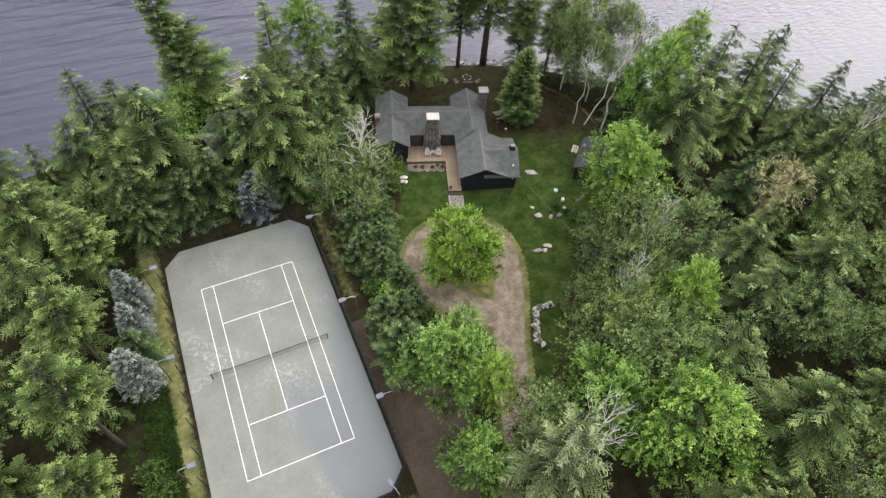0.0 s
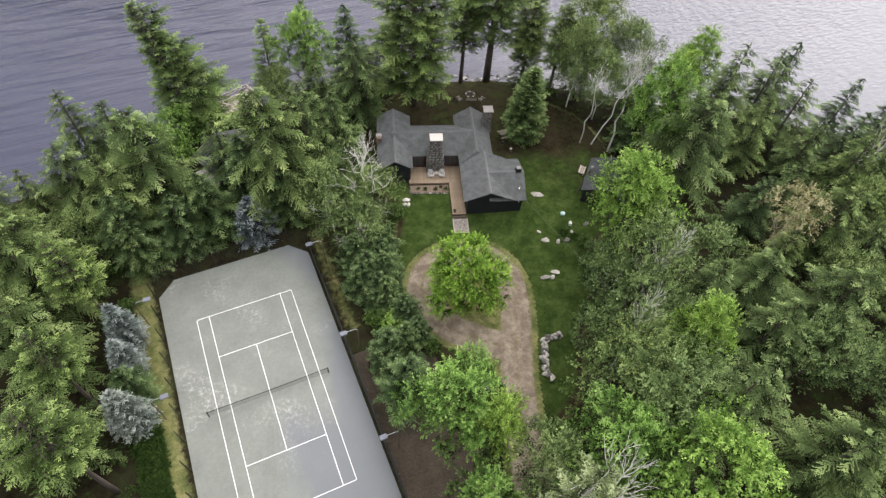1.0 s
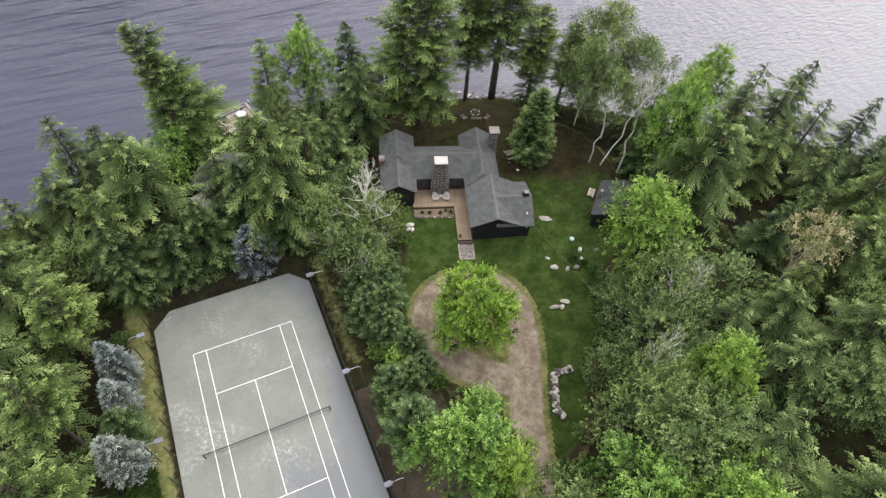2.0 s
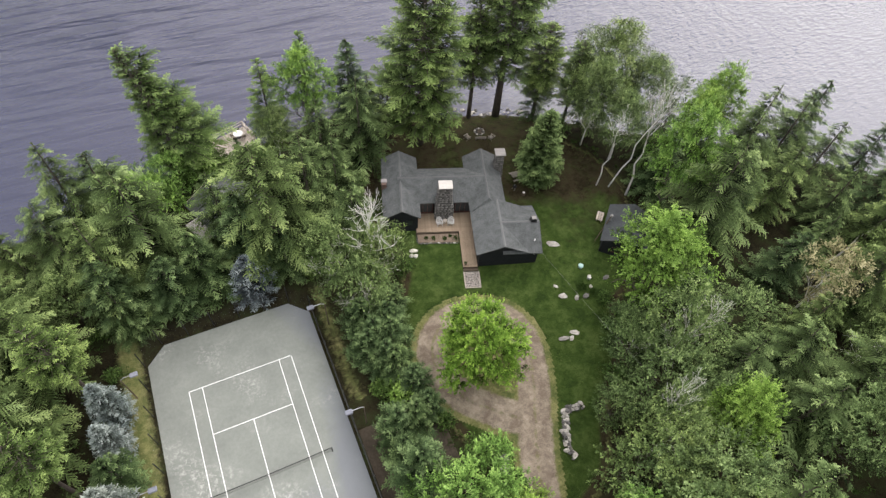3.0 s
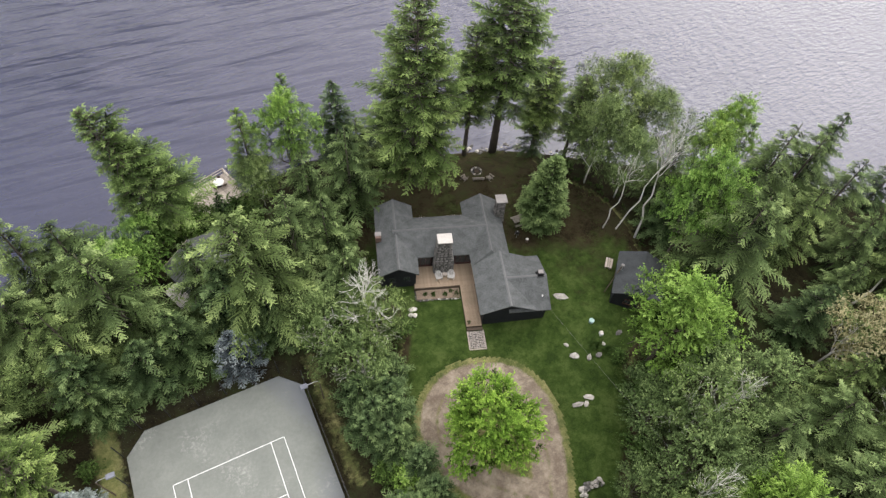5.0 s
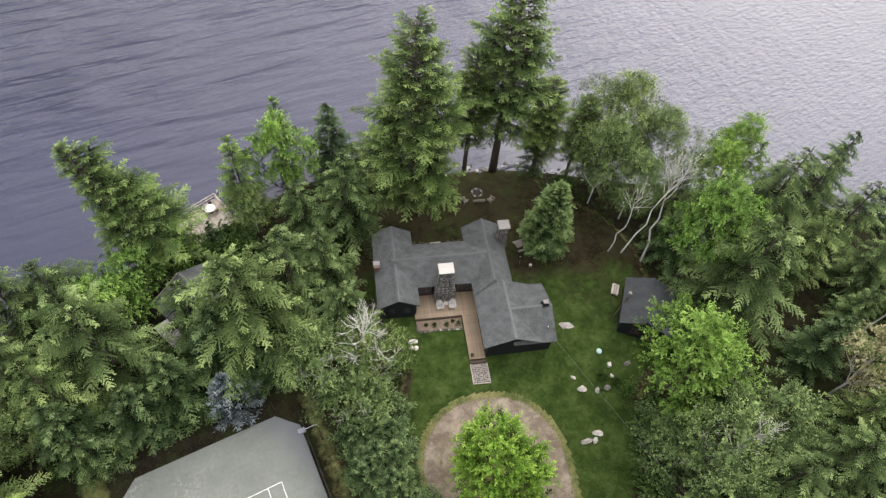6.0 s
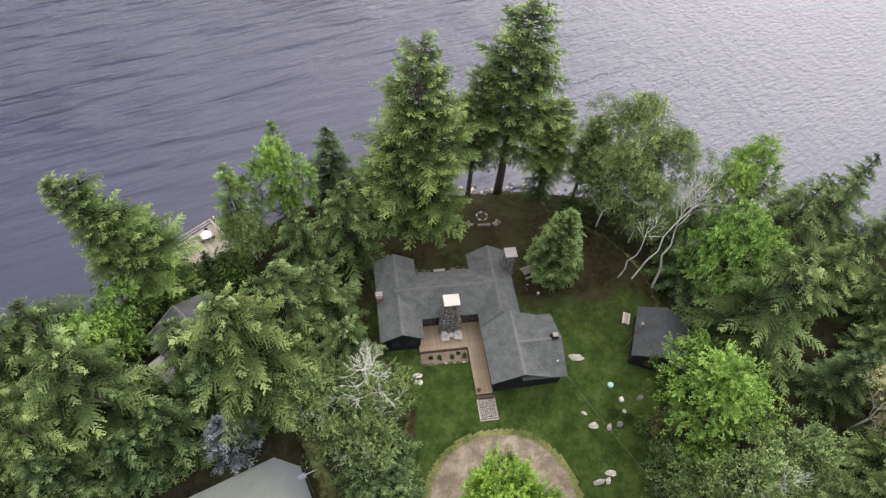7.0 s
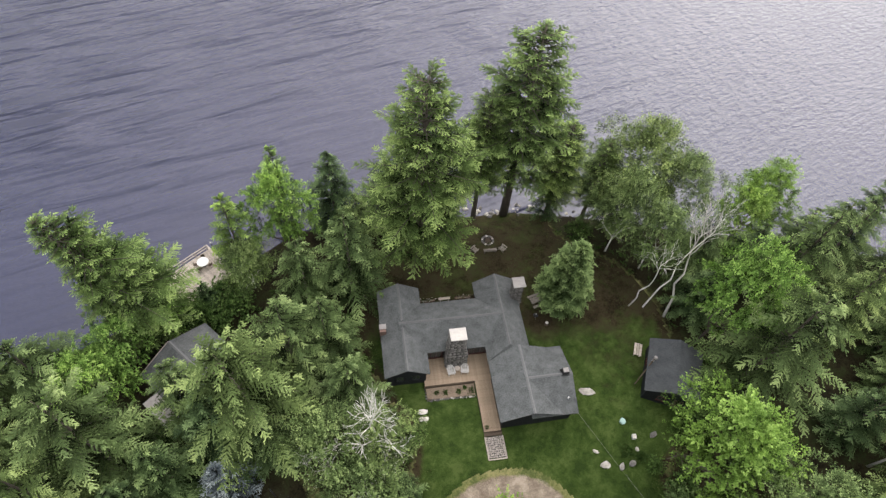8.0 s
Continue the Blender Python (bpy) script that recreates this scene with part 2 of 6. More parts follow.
M_PINK = surface("pink_petals", (0.45, 0.14, 0.16), (0.65, 0.3, 0.3), 9, 0.7)
# brown soil, toned down to take in the shade beside the court
M_SOIL = surface("soil_and_leaf_litter", (0.024, 0.019, 0.013), (0.072, 0.056, 0.04), 4, 0.95, bumpy=0.7, where="pos", vary=0, dist=0.05)


def court_mat():
    m, nt, bs = new_mat("worn_acrylic_court")
    a = noise_tex(nt, 0.28, 4, 0.6)
    b = noise_tex(nt, 2.5, 7, 0.75)
    base = ramp(nt, a, [(0.3, (0.124, 0.132, 0.118)), (0.7, (0.172, 0.182, 0.162))])
    # rubbed patches where the paint has chalked, in flecks inside larger zones
    zone = ramp(nt, noise_tex(nt, 0.13, 3, 0.5, distort=0.4), [(0.5, (0, 0, 0)), (0.66, (1, 1, 1))])
    fleck = ramp(nt, noise_tex(nt, 2.6, 7, 0.75, distort=0.5), [(0.5, (0, 0, 0)), (0.62, (0.5, 0.5, 0.5))])
    col = mix(nt, math_node(nt, "MULTIPLY", zone, fleck), base, (0.47, 0.465, 0.435))
    col = mix(nt, 1.0, col, ramp(nt, b, [(0.3, (0.86, 0.86, 0.85)), (0.7, (1.1, 1.1, 1.1))]), "MULTIPLY")
    damp = noise_tex(nt, 0.1, 2, 0.5, "pos", (1.0, 2.8, 1.0), 8)
    sep = nt.nodes.new("ShaderNodeSeparateXYZ")
    nt.links.new(nt.nodes.new("ShaderNodeNewGeometry").outputs["Position"], sep.inputs[0])
    damp = math_node(nt, "ADD", damp, math_node(nt, "MULTIPLY", math_node(nt, "SUBTRACT", sep.outputs[0], 4.0), 0.022))
    damp = math_node(nt, "ADD", damp, math_node(nt, "MULTIPLY", math_node(nt, "SUBTRACT", b, 0.5), 0.15))
    col = mix(nt, ramp(nt, damp, [(0.49, (0, 0, 0)), (0.6, (0.8, 0.8, 0.8))]), col, (0.115, 0.122, 0.138))
    nt.links.new(col, bs.inputs["Base Color"])
    bs.inputs["Roughness"].default_value = 0.62
    bump(nt, bs, b, 0.15, 0.01)
    return m


M_COURT = court_mat()


def water_mat():
    m, nt, bs = new_mat("lake_water")
    bs.inputs["Base Color"].default_value = (0.011, 0.013, 0.040, 1)
    bs.inputs["Roughness"].default_value = 0.24
    bs.inputs["IOR"].default_value = 1.47
    # long wind waves off the west shore, a crossing wake further east, and fine chop all over
    h = noise_tex(nt, 1.0, 2, 0.4, "pos", (13.0, 2.3, 1.0), -1, 0.35)
    h2 = noise_tex(nt, 1.0, 2, 0.45, "pos", (9.0, 2.2, 1.0), 84, 0.4)
    h3 = noise_tex(nt, 1.0, 3, 0.6, "pos", (1.4, 0.62, 1.0), 8, 0.3)
    zone = ramp(nt, noise_tex(nt, 0.022, 2, 0.5), [(0.36, (0.3, 0.3, 0.3)), (0.62, (1, 1, 1))])
    sep = nt.nodes.new("ShaderNodeSeparateXYZ")
    nt.links.new(nt.nodes.new("ShaderNodeNewGeometry").outputs["Position"], sep.inputs[0])
    rng = nt.nodes.new("ShaderNodeMapRange")
    rng.interpolation_type = "SMOOTHSTEP"
    rng.inputs["From Min"].default_value, rng.inputs["From Max"].default_value = 40, 95
    nt.links.new(sep.outputs[0], rng.inputs["Value"])
    east = rng.outputs[0]
    west = math_node(nt, "MULTIPLY", math_node(nt, "SUBTRACT", 1.0, math_node(nt, "MULTIPLY", east, 0.97)), zone)
    s = math_node(nt, "ADD", math_node(nt, "MULTIPLY", h, math_node(nt, "MULTIPLY", west, 2.2)), math_node(nt, "MULTIPLY", h2, math_node(nt, "MULTIPLY", east, 0.09)))
    s = math_node(nt, "ADD", s, math_node(nt, "MULTIPLY", h3, 0.2))
    # calm in the lee of the west shore
    lee = nt.nodes.new("ShaderNodeMapRange")
    lee.interpolation_type = "SMOOTHSTEP"
    lee.inputs["From Min"].default_value, lee.inputs["From Max"].default_value = 50, 92
    lee.inputs["To Min"].default_value = 0.2
    nt.links.new(math_node(nt, "ADD", sep.outputs[1], math_node(nt, "MULTIPLY", east, 45)), lee.inputs["Value"])
    s = math_node(nt, "MULTIPLY", s, lee.outputs[0])
    bump(nt, bs, s, 1.0, 1.5)
    return m


M_WATER = water_mat()


def veil_mat(name, col, open_share):
    m, nt, bs = new_mat(name)
    bs.inputs["Base Color"].default_value = (*col, 1)
    bs.inputs["Roughness"].default_value = 0.8
    tr = nt.nodes.new("ShaderNodeBsdfTransparent")
    ms = nt.nodes.new("ShaderNodeMixShader")
    ms.inputs[0].default_value = open_share
    nt.links.new(bs.outputs[0], ms.inputs[1])
    nt.links.new(tr.outputs[0], ms.inputs[2])
    nt.links.new(ms.outputs[0], nt.nodes["Material Output"].inputs["Surface"])
    return m


M_MESH = veil_mat("chain_link", (0.04, 0.035, 0.03), 0.9)
M_SCREEN = veil_mat("black_windscreen", (0.012, 0.012, 0.013), 0.12)
M_NET = veil_mat("net_cord", (0.03, 0.03, 0.03), 0.74)


def glass_mat():
    m, nt, bs = new_mat("window_glass")
    bs.inputs["Base Color"].default_value = (0.03, 0.035, 0.04, 1)
    bs.inputs["Roughness"].default_value = 0.05
    bs.inputs["Specular IOR Level"].default_value = 0.8
    return m


M_GLASS = glass_mat()


# ---- geometry helpers ----
class Geo:
    """Collects vertices and faces of one mesh."""

    def __init__(self):
        self.v, self.f = [], []

    def face(self, *pts):
        n = len(self.v)
        self.v += [tuple(p) for p in pts]
        self.f.append(tuple(range(n, n + len(pts))))
        return self

    def hexa(self, p):
        """Eight corners: bottom ring of four, then the top ring."""
        n = len(self.v)
        self.v += [tuple(q) for q in p]
        self.f += [tuple(n + i for i in f) for f in ((3, 2, 1, 0), (4, 5, 6, 7), (0, 1, 5, 4), (1, 2, 6, 5), (2, 3, 7, 6), (3, 0, 4, 7))]
        return self

    def box(self, x0, x1, y0, y1, z0, z1, m=None):
        p = [Vector(q) for q in ((x0, y0, z0), (x1, y0, z0), (x1, y1, z0), (x0, y1, z0), (x0, y0, z1), (x1, y0, z1), (x1, y1, z1), (x0, y1, z1))]
        return self.hexa([m @ q for q in p] if m else p)

    def tube(self, pts, radii, n=6):
        pts = [Vector(p) for p in pts]
        rings = []
        for i, p in enumerate(pts):
            d = (pts[min(i + 1, len(pts) - 1)] - pts[max(i - 1, 0)]).normalized()
            a = d.cross(Vector((0.13, 0.97, 0.2))).normalized()
            if a.length < 0.5:
                a = Vector((1, 0, 0))
            b = d.cross(a)
            rings.append(len(self.v))
            for k in range(n):
                t = 2 * math.pi * k / n
                self.v.append(tuple(p + (a * math.cos(t) + b * math.sin(t)) * radii[i]))
        for r0, r1 in zip(rings, rings[1:]):
            self.f += [(r0 + k, r0 + (k + 1) % n, r1 + (k + 1) % n, r1 + k) for k in range(n)]
        self.f.append(tuple(reversed(range(rings[0], rings[0] + n))))
        self.f.append(tuple(range(rings[-1], rings[-1] + n)))
        return self

    def weld(self):
        """Join corners that lie on one spot."""
        seen, remap, out = {}, [], []
        for p in self.v:
            k = tuple(round(c, 4) for c in p)
            if k not in seen:
                seen[k] = len(out)
                out.append(p)
            remap.append(seen[k])
        faces = []
        for f in self.f:
            ids = list(dict.fromkeys(remap[i] for i in f))
            if len(ids) > 2:
                faces.append(tuple(ids))
        self.v, self.f = out, faces
        return self

    def mesh(self, name, mat, smooth=False):
        me = bpy.data.meshes.new(name)
        me.from_pydata(self.v, [], self.f)
        me.materials.append(mat)
        if smooth:
            me.shade_smooth()
        me.update()
        return me


def part(name, geo, mat, parent, label="", smooth=False):
    """One mesh object under a thing or under a part."""
    me = geo if isinstance(geo, bpy.types.Mesh) else geo.mesh(name, mat, smooth)
    ob = new(name, me)
    ob.parent = parent
    return tagged(ob, label) if label else ob


def thing(name, m, label, category, group="", kind=""):
    ob = new(name)
    ob.empty_display_size = 0.2
    ob.matrix_world = m
    return tagged(ob, label, category, group, kind)


def rounded_box(sx, sy, sz, r):
    """A box with bevelled edges, standing on z = 0, centred in x and y."""
    bm = bmesh.new()
    bmesh.ops.create_cube(bm, size=1.0)
    bmesh.ops.scale(bm, vec=(sx, sy, sz), verts=bm.verts)
    bmesh.ops.translate(bm, vec=(0, 0, sz / 2), verts=bm.verts)
    bmesh.ops.bevel(bm, geom=bm.edges[:], offset=r, segments=1, affect="EDGES")
    g = Geo()
    bm.verts.index_update()
    g.v = [tuple(v.co) for v in bm.verts]
    g.f = [tuple(v.index for v in f.verts) for f in bm.faces]
    bm.free()
    return g


def stone_geo(seed, sx=1.0, sy=0.8, sz=0.6):
    """A rough boulder within about one unit."""
    rnd = random.Random(seed)
    bm = bmesh.new()
    bmesh.ops.create_icosphere(bm, subdivisions=1, radius=0.5)
    for v in bm.verts:
        k = 1 + rnd.uniform(-0.22, 0.2)
        v.co = Vector((v.co.x * sx * k, v.co.y * sy * k, v.co.z * sz * (1 + rnd.uniform(-0.2, 0.15))))
    g = Geo()
    bm.verts.index_update()
    g.v = [tuple(v.co) for v in bm.verts]
    g.f = [tuple(v.index for v in f.verts) for f in bm.faces]
    bm.free()
    return g


def smooth01(a, b, x):
    t = np.clip((np.asarray(x, float) - a) / (b - a), 0, 1)
    return t * t * (3 - 2 * t)


# ---- lie of the land ----
SHORE = [(-400, -160), (-80, 20), (-45, 32), (-25, 41), (-10, 45), (2, 46.5), (10, 48), (20, 50.5), (30, 48), (38, 43.5), (46, 41), (54, 36.5), (62, 31), (70, 25.5), (80, 19), (92, 10), (110, -4), (140, -30), (400, -260)]
WATER_Z = -0.9
HOUSE_TURN = -19.5


def shore_gap(x, y):
    """Metres inland of the shore line, about."""
    sy = np.interp(x, [p[0] for p in SHORE], [p[1] for p in SHORE])
    return (sy - y) * 0.85


def land(x, y):
    """Height of the ground."""
    x, y = np.asarray(x, float), np.asarray(y, float)
    d = shore_gap(x, y)
    rise = 0.75 * smooth01(29, 42, x) * smooth01(-20, 5, y)
    wob = 0.12 * np.sin(x * 0.31 + 1.2) * np.sin(y * 0.27) * smooth01(12.5, 17, np.maximum(np.abs(x), np.abs(y) - 8))
    pad = np.maximum(np.abs(x) - 9.0, np.abs(y) - 18.5)
    inland = rise + wob - 0.13 * smooth01(0.9, 0.0, pad)
    bank = smooth01(-1.0, 7.0, d)
    return WATER_Z - 0.35 + (inland - WATER_Z + 0.35) * bank - 2.5 * smooth01(0, -14, d)


def land_at(x, y):
    return float(land(x, y))


def seg_gap(px, py, ax, ay, bx, by):
    dx, dy = bx - ax, by - ay
    t = np.clip(((px - ax) * dx + (py - ay) * dy) / (dx * dx + dy * dy), 0, 1)
    return np.hypot(px - ax - t * dx, py - ay - t * dy)


def poly_gap(px, py, poly):
    """Signed distance to a polygon, positive inside."""
    px, py = np.asarray(px, float), np.asarray(py, float)
    inside, best = np.zeros(px.shape, bool), np.full(px.shape, 1e9)
    for (ax, ay), (bx, by) in zip(poly, poly[1:] + poly[:1]):
        best = np.minimum(best, seg_gap(px, py, ax, ay, bx, by))
        cross = ((ay > py) != (by > py)) & (px < (bx - ax) * (py - ay) / (by - ay + 1e-12) + ax)
        inside ^= cross
    return np.where(inside, best, -best)


def line_gap(px, py, pts):
    best = np.full(np.shape(px), 1e9)
    for a, b in zip(pts, pts[1:]):
        best = np.minimum(best, seg_gap(px, py, *a, *b))
    return best


def spline(pts, n=8, closed=False):
    out, k = [], len(pts)
    for i in range(k if closed else k - 1):
        if closed:
            p = [np.array(pts[(i + j) % k], float) for j in (-1, 0, 1, 2)]
        else:
            p = [np.array(pts[min(max(i + j, 0), k - 1)], float) for j in (-1, 0, 1, 2)]
        for s in range(n):
            t = s / n
            q = 0.5 * (2 * p[1] + (p[2] - p[0]) * t + (2 * p[0] - 5 * p[1] + 4 * p[2] - p[3]) * t * t + (3 * p[1] - p[0] - 3 * p[2] + p[3]) * t ** 3)
            out.append(tuple(float(c) for c in q))
    if not closed:
        out.append(tuple(float(c) for c in pts[-1]))
    return out


LAWN = spline([(19.5, -2.5), (17.3, 1.0), (17.2, 6), (18.8, 12), (22, 17.5), (21.5, 24), (21.5, 31), (27, 37.5), (35, 42), (44, 40.5), (50, 38.5), (49, 32.5), (53, 25.5), (53.5, 18), (47.5, 6.5), (42, 3.5), (40.5, -1), (34.5, -6.5), (31, -12), (26, -14.5), (21.5, -13.5), (21, -8)], 5, True)
# the gravel loop round the tree, and the drive that leaves it
LOOP = spline([(25.5, -4.5), (21.5, -0.6), (19.9, 3.0), (20.3, 6.6), (22.8, 8.9), (26.0, 9.1), (29.3, 7.5), (30.6, 4.4), (29.9, 0.8), (28.6, -2.2), (26.9, -5.5), (25.2, -9.0), (23.6, -13.0), (21.2, -19.0), (18.5, -27.0), (17.0, -40.0)], 8)


def sheet(name, x0, x1, y0, y1, step, keep, lift, attr, value, mat):
    """A grid draped over the land; keep(x, y) picks the faces, value(x, y) fills the attribute."""
    xs, ys = np.arange(x0, x1 + step, step), np.arange(y0, y1 + step, step)
    X, Y = np.meshgrid(xs, ys)
    Z = land(X, Y) + lift
    nx, ny = len(xs), len(ys)
    idx = np.arange(nx * ny).reshape(ny, nx)
    quads = np.stack([idx[:-1, :-1], idx[:-1, 1:], idx[1:, 1:], idx[1:, :-1]], -1).reshape(-1, 4)
    if keep is not None:
        k = keep(X, Y).ravel()
        quads = quads[k[quads].any(axis=1)]
    used = np.unique(quads)
    remap = np.full(nx * ny, -1)
    remap[used] = np.arange(len(used))
    co = np.stack([X.ravel(), Y.ravel(), Z.ravel()], -1)[used]
    me = bpy.data.meshes.new(name)
    me.from_pydata(co.tolist(), [], remap[quads].tolist())
    me.materials.append(mat)
    at = me.attributes.new(attr, "FLOAT", "POINT")
    at.data.foreach_set("value", np.asarray(value(co[:, 0], co[:, 1]), np.float32))
    me.shade_smooth()
    return new(name, me)


def verge_value(x, y):
    """Dry grass beside the court, forest floor elsewhere."""
    strip = np.exp(-((np.abs(x + 10.6) / 1.3) ** 2)) * (np.abs(y) < 22)
    north = 0.3 * np.exp(-((np.abs(y - 19.6) / 0.9) ** 2)) * (np.abs(x) < 10)
    east = 0.55 * np.exp(-((np.abs(x - 10.6) / 1.3) ** 2)) * (y > 4) * (y < 20)
    south = np.exp(-((np.abs(y + 21) / 2.0) ** 2)) * (np.abs(x) < 12) * 0.7
    lawnside = 0.75 * np.exp(-np.maximum(-poly_gap(x, y, LAWN), 0) / 1.5)
    return np.clip(np.maximum.reduce([strip, north, east, south, lawnside]), 0, 1)


def lush_value(x, y):
    """Green lawn south of the house; needles and thin grass under the pines by the shore."""
    edge = smooth01(-0.6, 0.9, poly_gap(x, y, LAWN))
    a = radians(HOUSE_TURN)
    v = -(x - 29.5) * math.sin(a) + (y - 14.5) * math.cos(a)
    u = (x - 29.5) * math.cos(a) + (y - 14.5) * math.sin(a)
    thin = smooth01(9.5, 15.5, v + 0.25 * np.minimum(u, 8))
    bare = np.zeros_like(x)
    # brown spots; wide ones to the east also put tree shade into the lawn
    for cx, cy, r, k in ((22.8, 32.5, 4.0, 0.75), (30.8, 35.7, 3.2, 0.7), (40.0, 22.6, 2.6, 0.6), (40.8, 34.6, 4.0, 0.5), (53.5, 18.5, 4.5, 0.5), (47.5, 25.5, 3.5, 0.4), (51.0, 4.0, 4.0, 0.4), (46.5, 15.5, 7.0, 0.42), (47.0, 21.0, 6.0, 0.45), (43.0, 11.0, 5.0, 0.3), (50.0, 28.0, 5.0, 0.5)):
        bare = np.maximum(bare, k * np.exp(-((x - cx) ** 2 + (y - cy) ** 2) / r ** 2))
    return edge * (1 - 0.58 * thin) * (1 - bare)


def track_value(x, y):
    d = line_gap(x, y, LOOP)
    return smooth01(2.45, 1.0, d) * (1 - 0.5 * np.exp(-((d / 0.42) ** 2)))


ground = sheet("ground", -70, 130, -75, 75, 0.8, None, 0.0, "verge", verge_value, M_GROUND)
tagged(ground, "dark forest floor of needles, leaf litter and moss", "ground", kind="structure")
far_ground = Geo()
for x0, x1, y0, y1 in ((-1500, -70, -1500, 75), (130, 1500, -1500, 75), (-70, 130, -1500, -75)):
    far_ground.face((x0, y0, -0.5), (x1, y0, -0.5), (x1, y1, -3.4), (x0, y1, -3.4))
g2 = new("ground_beyond", far_ground.mesh("ground_beyond", M_SOIL))
tagged(g2, "wooded ground far beyond the clearing", "ground", kind="structure")
lawn = sheet("lawn", 14, 57, -17, 45, 0.35, lambda x, y: poly_gap(x, y, LAWN) > -0.3, 0.03, "lush", lush_value, M_LAWN)
tagged(lawn, "mown green lawn, thin and brown under the pines", "lawn", kind="structure")
drive = sheet("driveway", 14, 36, -42, 13, 0.25, lambda x, y: line_gap(x, y, LOOP) < 2.3, 0.06, "track", track_value, M_DRIVE)
tagged(drive, "pale gravel turning loop with worn wheel tracks", "driveway", kind="structure")
# rough grass left standing in the loop
ISLAND = spline([(24.5, -2.5), (21.6, 1.2), (21.4, 5.2), (23.6, 7.6), (26.6, 7.5), (29.0, 5.5), (29.2, 2.5), (27.6, -1.6), (26.0, -3.4)], 5, True)
isle = sheet("rough_grass", 18, 32, -6, 10, 0.25, lambda x, y: poly_gap(x, y, ISLAND) > -0.1, 0.045, "verge", lambda x, y: smooth01(-0.2, 0.7, poly_gap(x, y, ISLAND)), M_GROUND)
tagged(isle, "dry unmown grass inside the gravel loop", "grass", kind="structure")
litter = sheet("leaf_litter", 9.5, 18, -24, 2, 0.5, lambda x, y: (x > 9.8) & (y < 1 - 0.4 * (x - 10)), 0.02, "verge", lambda x, y: x * 0, M_SOIL)
tagged(litter, "bare brown earth and leaf litter beside the court", "ground", kind="structure")

wg = Geo().face((-2500, -300, WATER_Z), (2500, -300, WATER_Z), (2500, 4000, WATER_Z), (-2500, 4000, WATER_Z))
lake = new("water", wg.mesh("water", M_WATER))
tagged(lake, "dark rippled lake water reflecting an overcast sky", "water", kind="structure")

# ---- tennis court ----
CX, CY, CUT = 8.95, 18.45, 2.0
outline = [(-CX + CUT, -CY), (CX - CUT, -CY), (CX, -CY + CUT), (CX, CY - CUT), (CX - CUT, CY), (-CX + CUT, CY), (-CX, CY - CUT), (-CX, -CY + CUT)]
court = thing("tennis_court", pose(0, 0, 0), "worn grey-green hard tennis court with white lines", "tennis court")
g = Geo()
g.face(*[(x, y, 0.0) for x, y in outline])
for (ax, ay), (bx, by) in zip(outline, outline[1:] + outline[:1]):
    g.face((ax, ay, -0.3), (bx, by, -0.3), (bx, by, 0.0), (ax, ay, 0.0))
part("playing_surface", g, M_COURT, court, "grey-green acrylic worn pale in patches")
LZ = 0.006
W2 = 0.034


def court_line(x0, x1, y0, y1):
    part("line", Geo().box(x0, x1, y0, y1, LZ - 0.02, LZ), M_LINE, court)


for s in (-1, 1):
    court_line(s * 5.485 - W2, s * 5.485 + W2, -11.885, 11.885)
    court_line(s * 4.115 - W2, s * 4.115 + W2, -11.885 + W2, 11.885 - W2)
    court_line(-5.43, 5.43, s * 11.885 - W2, s * 11.885 + W2)
    court_line(-4.06, 4.06, s * 6.4 - W2, s * 6.4 + W2)
court_line(-W2, W2, -6.345, 6.345)

net = thing("tennis_net", pose(0, 0.05, 0), "black tennis net with posts across the court", "tennis net")
for s in (-1, 1):
    part("post", Geo().tube([(s * 6.4, 0, 0), (s * 6.4, 0, 1.12)], [0.06, 0.06], 8), M_BLACKMETAL, net)
g = Geo()
nn = 24
for i in range(nn):
    xa, xb = -6.4 + 12.8 * i / nn, -6.4 + 12.8 * (i + 1) / nn
    za, zb = (0.92 + 0.15 * (abs(x) / 6.4) ** 1.3 for x in (xa, xb))
    g.face((xa, 0, 0.03), (xb, 0, 0.03), (xb, 0, zb), (xa, 0, za))
part("netting", g, M_NET, net)
band = [(-6.4 + 12.8 * i / nn, 0, 0.95 + 0.15 * (abs(-6.4 + 12.8 * i / nn) / 6.4) ** 1.3) for i in range(nn + 1)]
part("top_band", Geo().tube(band, [0.04] * (nn + 1), 5), M_BLACKMETAL, net)
part("centre_strap", Geo().box(-0.03, 0.03, -0.012, 0.012, 0.0, 0.95), M_WHITE, net, "white centre strap")

# fence: black-screened on the east and south sides, open chain link elsewhere
FX, FY, FC, FH = 9.25, 18.8, 2.1, 3.0
fo = [(-FX + FC, -FY), (FX - FC, -FY), (FX, -FY + FC), (FX, FY - FC), (FX - FC, FY), (-FX + FC, FY), (-FX, FY - FC), (-FX, -FY + FC)]
fence = thing("court_fence", pose(0, 0, 0), "tall chain-link court fence with black windscreen panels", "fence")
